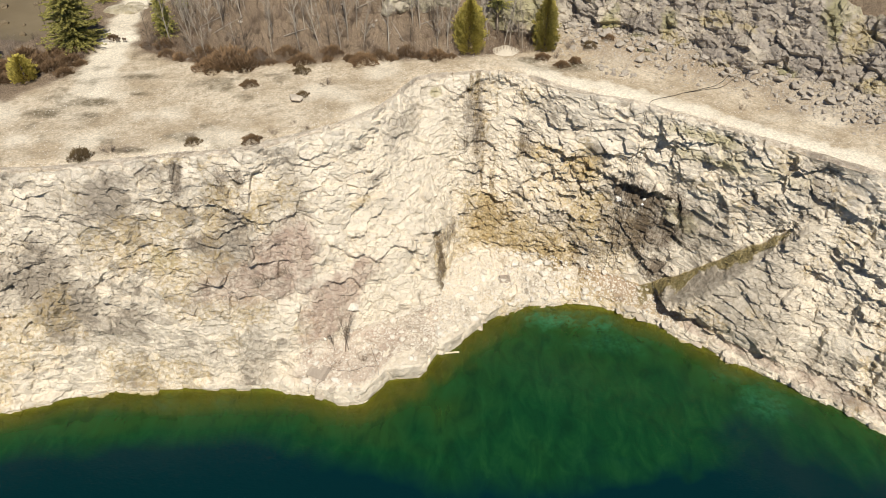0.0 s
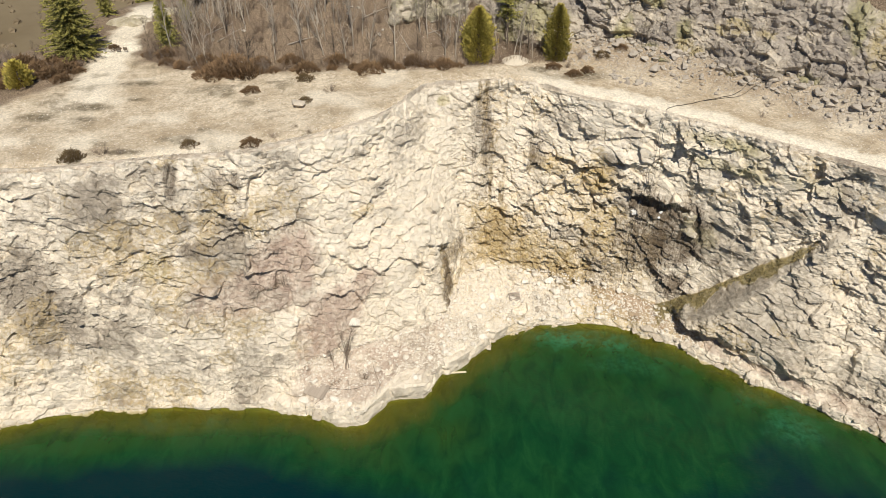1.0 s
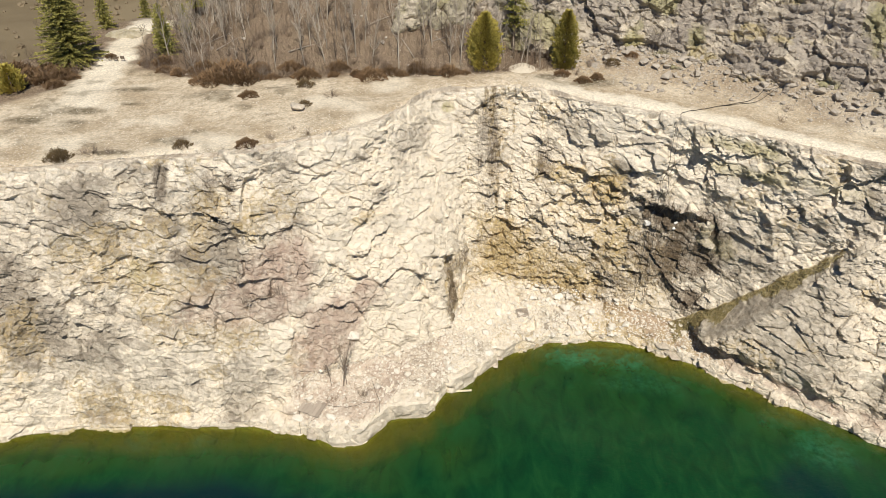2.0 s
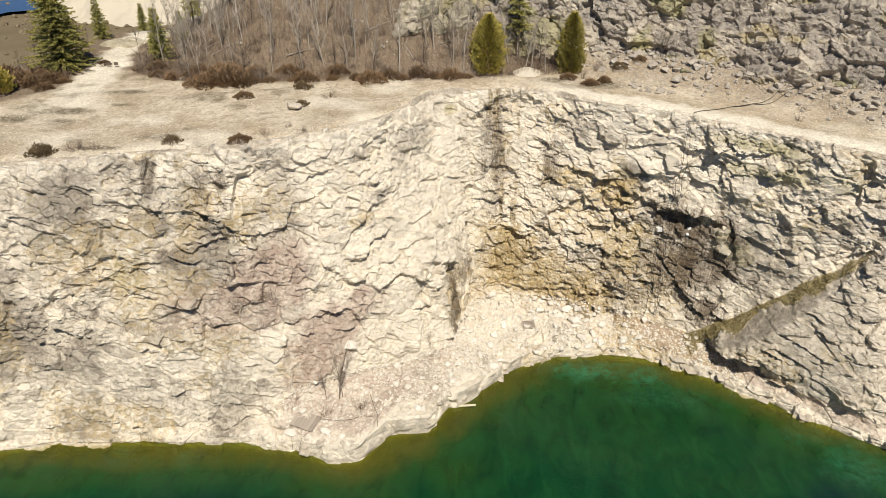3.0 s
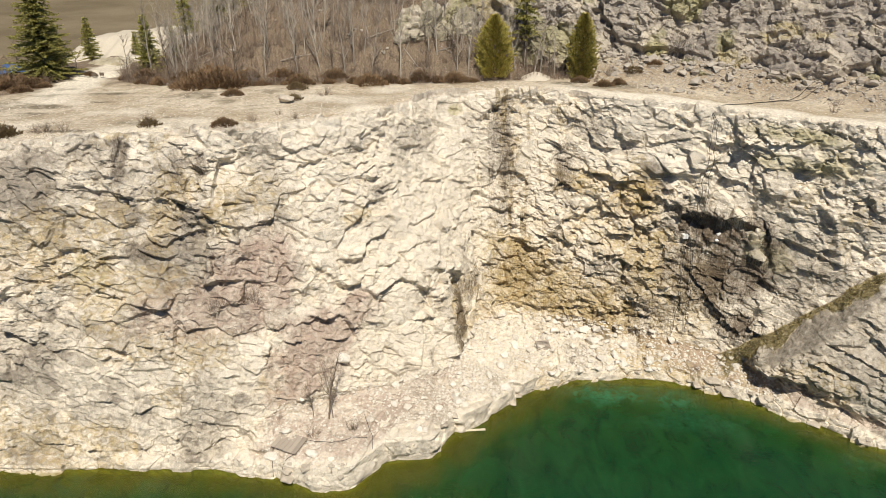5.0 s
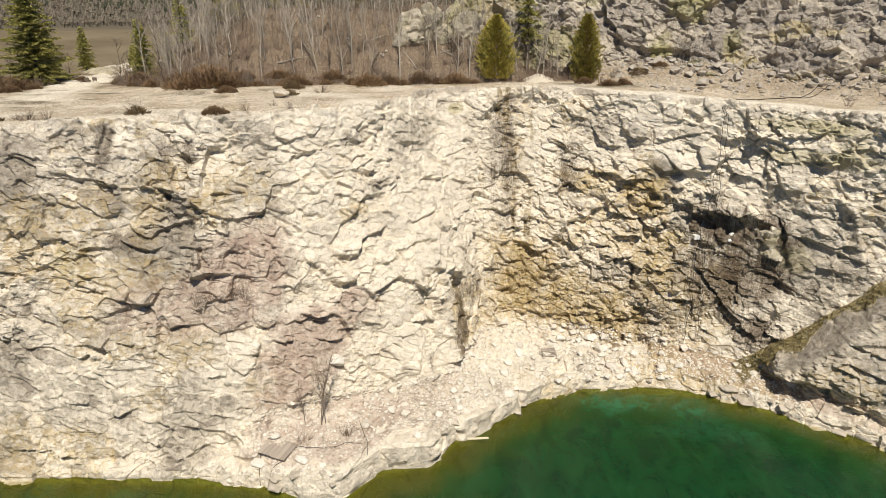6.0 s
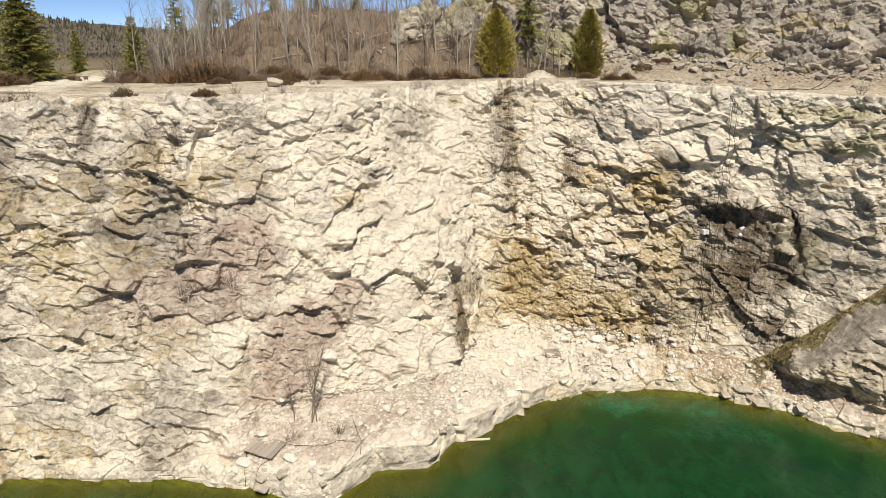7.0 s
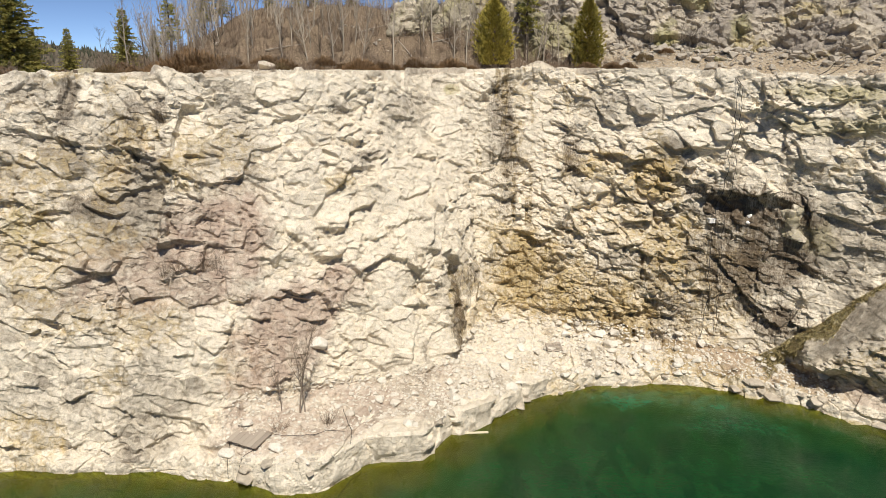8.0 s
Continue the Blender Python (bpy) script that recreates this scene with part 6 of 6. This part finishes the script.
for k, (x, y, z, sx, sy, sz, turn, label) in enumerate(((-4.2, 50.9, 1.0, 4.8, 2.8, 1.95, 7, "long white squared slab at the water's edge"), (-8.9, 48.2, 0.95, 4.8, 2.6, 1.7, 32, "broad pale slab reaching into the water"),
                                               (0.4, 54.7, 0.85, 4.0, 2.3, 1.8, 36, "grey-white tilted slab at the water's edge"), (3.1, 57.0, 0.7, 3.0, 1.5, 1.4, 45, "split white block at the water's edge"),
                                               (-13.4, 48.3, 0.65, 3.4, 1.8, 1.3, -16, "low pale slab at the water's edge"), (5.3, 59.1, 0.7, 2.6, 1.6, 1.4, 38, "rounded grey block undercut by the water"),
                                               (8.6, 60.6, 0.4, 2.2, 1.3, 1.1, 12, "split pale block at the water's edge"), (11.6, 61.3, 0.35, 2.0, 1.2, 1.0, 6, "split pale block at the water's edge"))):
    thing("shore_slab", label, "slab", (x, y, z), "slabs along the shore", slab_mesh("shore_slab", sx, sy, sz, k), turn)
grey = [stone_mesh("scree_stone", 80 + k, STONE_GREY, 0.65, 14, 0.03) for k in range(6)]
for x, y, rx, h, k in ((-5.4, 84.4, 1.9, 2.4, 1), (-3.6, 85.2, 1.6, 2.8, 2), (-6.4, 83.2, 1.1, 1.2, 3), (-2.2, 83.8, 1.2, 1.3, 4), (0.4, 85.2, 1.8, 2.2, 5)):
    thing("outcrop", "grey weathered rock outcrop on the wooded slope", "rock", (x, y, gz(x, y)), "outcrops on the hill", lump_mesh("outcrop", rx, 0.9 * rx, h, k, ROCK_GREY), 40 * k)
random.seed(19)
for k in range(34):
    x = random.uniform(-34, 8)
    y = float(np.interp(x, [p[0] for p in BACK_LINE], [p[1] for p in BACK_LINE])) + random.uniform(0.5, 13)
    size = random.uniform(0.25, 0.7) + 0.5 * random.random() ** 4
    thing("hill_stone", "grey stone showing through leaf litter", "stone", (x, y, gz(x, y) + 0.1 * size), "stones on the hill", random.choice(grey), random.uniform(0, 360), size)
random.seed(13)
made = 0
while made < 260:
    x = random.uniform(14, 46)
    f = float(np.interp(x, [p[0] for p in BACK_FOOT], [p[1] for p in BACK_FOOT]))
    y = f + 0.6 - abs(random.gauss(0, 2.4))
    size = random.uniform(0.35, 0.95) + 1.0 * random.random() ** 5
    thing("scree_stone", "angular grey stone fallen from the rock face", "stone", (x, y, gz(x, y) + 0.12 * size), "scree below the rock face", random.choice(grey), random.uniform(0, 360), size)
    made += 1
for k in range(22):
    t = random.random()
    x, y = 17.0 + 5.2 * t, 75.4 - 2.0 * t + random.gauss(0, 0.55)
    thing("scree_stone", "dark angular stone heaped along the track", "stone", (x, y, gz(x, y) + 0.05), "dark stones along the track", random.choice(grey), random.uniform(0, 360), random.uniform(0.35, 1.0) + 0.5 * random.random() ** 4)
xs = np.random.RandomState(4).uniform(12, 46, 4200)
fy = np.interp(xs, [p[0] for p in BACK_FOOT], [p[1] for p in BACK_FOOT]) + 0.5 - np.abs(np.random.RandomState(5).normal(0, 2.6, 4200))
scatter_stones("scree", np.stack([xs, fy, ground_z(xs, fy)], -1), np.random.RandomState(6).uniform(0.14, 0.5, 4200), STONE_GREY, 120, "grey-brown stone scree below the rock face", "scree")
rs = np.random.RandomState(8)
ux, uw = rs.uniform(-46, 44, 9000), rs.uniform(0.0, 1.0, 9000) ** 1.7 * 15 + 0.9
uy = np.interp(ux, [p[0] for p in RIM], [p[1] for p in RIM]) + uw
scatter_stones("gravel", np.stack([ux, uy, ground_z(ux, uy)], -1), rs.uniform(0.05, 0.2, 9000), STONE, 130, "scattered pale gravel on the bench", "gravel")


def seam_grass():
    """Dry grass and moss hanging along the seam in the wall."""
    random.seed(29)
    s = Soup()
    spots = np.argwhere((wgrassy > 0.4) & (wrow > wedges[3]) & (wrow < wedges[6]))
    for _ in range(5200):
        r, c = spots[random.randrange(len(spots))]
        s.spray(wp[r, c], (random.uniform(-.9, .1), random.uniform(-1.0, -0.2), random.uniform(-0.9, 0.5)), random.uniform(0.15, 0.45), random.uniform(0.012, 0.03))
    return s.mesh("seam_grass", GRASS)


tagged(new("seam_grass", seam_grass()), "dry olive grass and moss along a rock seam", "grass", kind="stuff")

# ---------------------------------------------------------------- timber, cables and bits by the water
def pallet():
    ob = thing("pallet", "weathered grey wooden pallet lying on rubble", "pallet", (7.5, 63.1, bench_z(7.5, 63.1) + 0.22), "", None, 8)
    ob.matrix_basis = ob.matrix_basis @ pose(0, 0, 0, 16, 0, 0)
    slat = Soup()
    slat.box(Matrix(), 1.25, 0.10, 0.022)
    me = slat.mesh("slat", WOOD_GREY)
    for k in range(7):
        part("slat", me, ob).location = (0, -0.48 + 0.16 * k, 0.06)
    bear = Soup()
    bear.box(Matrix(), 0.09, 1.08, 0.10)
    me = bear.mesh("bearer", WOOD_GREY)
    for x in (-0.57, 0, 0.57):
        part("bearer", me, ob).location = (x, 0, 0)
    for k in (-0.48, 0, 0.48):
        part("slat", bpy.data.meshes["slat"], ob).location = (0, k, -0.065)


def platform():
    ob = thing("board_panel", "flat grey-brown panel of weathered boards on stones", "panel", (-13.1, 48.7, bench_z(-13.1, 48.7) + 0.16), "", None, -22)
    ob.matrix_basis = ob.matrix_basis @ pose(0, 0, 0, 7, 4, 0)
    s = Soup()
    s.box(Matrix(), 0.34, 1.75, 0.03)
    me = s.mesh("board", WOOD_GREY)
    for k in range(6):
        part("board", me, ob).location = (-0.9 + 0.36 * k, 0.02 * ((k * 7) % 3), 0)
    s = Soup()
    s.box(Matrix(), 2.1, 0.09, 0.07)
    me = s.mesh("batten", WOOD_GREY)
    for y in (-0.6, 0.6):
        part("batten", me, ob).location = (0, y, -0.05)


pallet()
platform()
plank = Soup()
plank.box(Matrix(), 2.15, 0.22, 0.06)
thing("plank", "pale timber plank floating at the shore", "plank", (0.75, 53.2, 0.02), "", plank.mesh("plank", WOOD_PALE), 6)
crate = Soup()
crate.box(Matrix(), 0.85, 0.5, 0.34)
at = wall_at(20.1, 12.0)
thing("foam_block", "small white block lodged on the wall", "block", at + Vector((0, -0.1, 0.1)), "", crate.mesh("foam_block", WHITE), 8)
for k, (x, z, size) in enumerate(((22.75, 12.9, 0.5), (22.6, 12.4, 0.45))):
    thing("white_stone", "rounded white stone on a dark ledge", "stone", wall_at(x, z) + Vector((0, -0.05, 0)), "", stone_mesh("white_stone", 140 + k, WHITE, 0.9, 16, 0.08), 0, size)
thing("boulder", "rounded cream boulder wedged under an overhang", "boulder", wall_at(25.4, 13.2) + Vector((0, 0.5, -1.0)), "", lump_mesh("wedged_boulder", 0.95, 0.95, 1.9, 12, ROCK), 0)


def cable(name, label, pts, radius):
    cu = bpy.data.curves.new(name, "CURVE")
    cu.dimensions = "3D"
    cu.bevel_depth, cu.bevel_resolution = radius, 1
    sp = cu.splines.new("POLY")
    sp.points.add(len(pts) - 1)
    for q, p in zip(sp.points, pts):
        q.co = (*p, 1)
    cu.materials.append(CABLE)
    return tagged(new(name, cu), label, "cable", "cables")


def down_wall(x0, x1, z0, z1, n, off=0.10):
    out, y = [], None
    for k in range(n):
        t = k / (n - 1)
        x, z = x0 + (x1 - x0) * t + 0.08 * math.sin(9 * t), z0 + (z1 - z0) * t
        yy = wall_at(x, z, 0.45).y - off
        y = yy if y is None else min(y + 0.35, max(yy, y - 0.8)) if yy > y else yy
        out.append(Vector((x, y, z)))
    return out


top = Vector((21.0, 66.4, gz(21.0, 66.4) + 0.06))
cable("cable", "thin black cable hanging down the wall", [top, *down_wall(21.2, 19.6, 22.6, 2.6, 46)], 0.024)
cable("cable", "thin black cable hanging down the wall", [top, *down_wall(21.5, 20.6, 22.6, 3.4, 46)], 0.02)


def across(pts, n=10, lift=0.05):
    out = []
    for p, q in zip(pts[:-1], pts[1:]):
        for k in range(n):
            t = k / n
            x, y = p[0] + (q[0] - p[0]) * t + 0.12 * math.sin(2.1 * p[0] + 5 * t), p[1] + (q[1] - p[1]) * t
            out.append((x, y, gz(x, y) + lift))
    return out


ground_run = across([(21.0, 66.4), (22.6, 68.0), (25.0, 69.3), (27.9, 70.6), (31.0, 72.0), (33.2, 73.0)])
cable("cable", "thin black cable lying across the bench", [*ground_run, (34.6, 73.3, 25.4), (36.0, 73.0, 27.2), (37.4, 73.6, 29.5)], 0.03)
ground_run = across([(26.6, 70.0), (28.6, 70.6), (31.0, 71.4), (33.6, 72.2)])
cable("cable", "thin black cable lying across the bench", [*ground_run, (35.2, 72.4, 25.8), (36.6, 72.2, 27.6)], 0.025)

for pts in ([(-14.3, 48.6), (-14.2, 47.9), (-14.1, 47.1)], [(-12.3, 48.0), (-13.0, 47.5), (-13.9, 46.8)], [(-11.9, 48.9), (-9.9, 48.6), (-8.4, 49.1), (-7.0, 49.3)], [(-7.8, 51.9), (-7.4, 50.6), (-6.9, 49.5), (-6.8, 48.2)]):
    run = []
    for p, q in zip(pts[:-1], pts[1:]):
        for k in range(5):
            x, y = p[0] + (q[0] - p[0]) * k / 5, p[1] + (q[1] - p[1]) * k / 5
            run.append((x, y, max(0.0, bench_z(x, y)) + 0.10))
    cable("cable", "thin dark wire trailing over shore rocks", run, 0.016)
for x, y, turn in ((-40.0, 83.0, 8), (-39.2, 83.1, -6)):
    s = Soup()
    s.box(Matrix.Translation((0, 0, 0.42)), 0.5, 0.04, 0.34)
    board = thing("marker_board", "small dark marker board beside the track", "sign", (x, y, gz(x, y)), "marker boards", None, turn)
    part("panel", s.mesh("panel", BARK_DARK), board)
    for dx in (-0.18, 0.18):
        s = Soup()
        s.tube([(dx, 0.03, -0.1), (dx, 0.03, 0.5)], [0.02, 0.02], 5)
        part("leg", s.mesh("leg", BARK_DARK), board)
for x, y, rx, ry, hh, k in ((-42.5, 93.5, 3.0, 1.6, 0.7, 21), (-37.5, 95.5, 2.6, 1.4, 0.4, 22)):
    thing("rock_ledge", "low white rock ledge at the end of the track", "rock", (x, y, gz(x, y) - 0.1), "", lump_mesh("rock_ledge", rx, ry, hh, k, ROCK), 15)

# ---------------------------------------------------------------- distance: spoil tip, pond, woods
def tip():
    n, m = 90, 46
    u, v = np.meshgrid(np.linspace(-1, 1, n), np.linspace(-1, 1, m))
    r = np.clip(np.maximum(np.abs(u) ** 2 + np.abs(v) ** 2, 0) ** 0.5, 0, 1.4)
    h = np.clip((1.0 - r + 0.12 * fbm(u * 3, v * 3, 1.0, 4, 2)) / 0.62, 0, 1) * (11.0 + 3.0 * u) * (1 + 0.06 * fbm(u * 7, v * 7, 2.0, 4, 3))
    h = h - 1.3 * smooth(0.15, 0.6, r) * smooth(1.05, 0.8, r) * np.abs(fbm(np.arctan2(v, u) * 5, r * 1.5, 1.0, 4, 4))
    return grid_mesh("spoil_tip", np.stack([33 * u, 32 * v, h - 0.4], -1), CHALK, flat=False)


thing("spoil_tip", "big flat-topped white tip of crushed stone", "heap", (-95, 227, 3.2), "", tip())
pond_mat, pnt, psh = material("far_pond")
psh.inputs["Base Color"].default_value = (0.03, 0.07, 0.13, 1)
psh.inputs["Roughness"].default_value = 0.06
psh.inputs["Specular IOR Level"].default_value = 0.6
pn, pm = 40, 3
uu = np.linspace(0, 2 * math.pi, pn, endpoint=False)
rr = np.array([0.02, 0.6, 1.0])[:, None] * (1 + 0.15 * np.sin(3 * uu) + 0.1 * np.cos(5 * uu))[None, :]
pond = new("pond_water", grid_mesh("pond_water", np.stack([-139 + 20 * rr * np.cos(uu), 212 + 13 * rr * np.sin(uu), 0 * rr + 4.6], -1), pond_mat, flat=False, closed=True))
tagged(pond, "blue pond far off in the valley", "pond", kind="structure")


def far_woods(name, label, count, r0, r1, a0, a1, hmin, hmax, slim, mat, seed, levels=((0.05, 0.8), (0.35, 1.0), (0.7, 0.55))):
    rs = np.random.RandomState(seed)
    s = Soup()
    ang, rad = np.radians(rs.uniform(a0, a1, count)), np.sqrt(rs.uniform(r0 ** 2, r1 ** 2, count))
    x, y = rad * np.sin(ang), rad * np.cos(ang)
    z = ground_z(x, y)
    hh = rs.uniform(hmin, hmax, count)
    tt = rs.uniform(0, 6.28, count)
    for px, py, pz, h, t0 in zip(x, y, z, hh, tt):
        b = len(s.v)
        for lvl, (q, k) in enumerate(levels):
            for j in range(5):
                t = t0 + 6.283 * j / 5 + 0.5 * lvl
                w = slim * h * k * (0.75 + 0.5 * ((j * 7 + lvl * 3) % 5) / 5)
                s.v.append((px + w * math.cos(t), py + w * math.sin(t), pz + h * q))
        s.v.append((px, py, pz + h))
        for lvl in (0, 1):
            for j in range(5):
                s.f.append((b + lvl * 5 + j, b + lvl * 5 + (j + 1) % 5, b + lvl * 5 + 5 + (j + 1) % 5, b + lvl * 5 + 5 + j))
        for j in range(5):
            s.f.append((b + 10 + j, b + 10 + (j + 1) % 5, b + 15))
    return tagged(new(name, s.mesh(name, mat)), label, "woods", kind="stuff")


far_woods("far_conifer_woods", "dark conifer woods on the far ridges", 1700, 700, 1050, -44, 6, 6, 11, 0.15, FAR_TREES, 1)
far_woods("far_bare_woods", "grey-brown leafless woods on the far ridges", 6500, 560, 1000, -44, 6, 3.5, 7, 0.26, FAR_BARE, 2, ((0.02, 0.4), (0.5, 1.0), (0.85, 0.6)))
far_woods("valley_scrub", "brown scrub in the valley", 700, 150, 290, -40, -12, 0.4, 1.1, 0.9, VALLEY_SCRUB, 3, ((0.0, 1.0), (0.5, 0.9), (0.85, 0.5)))
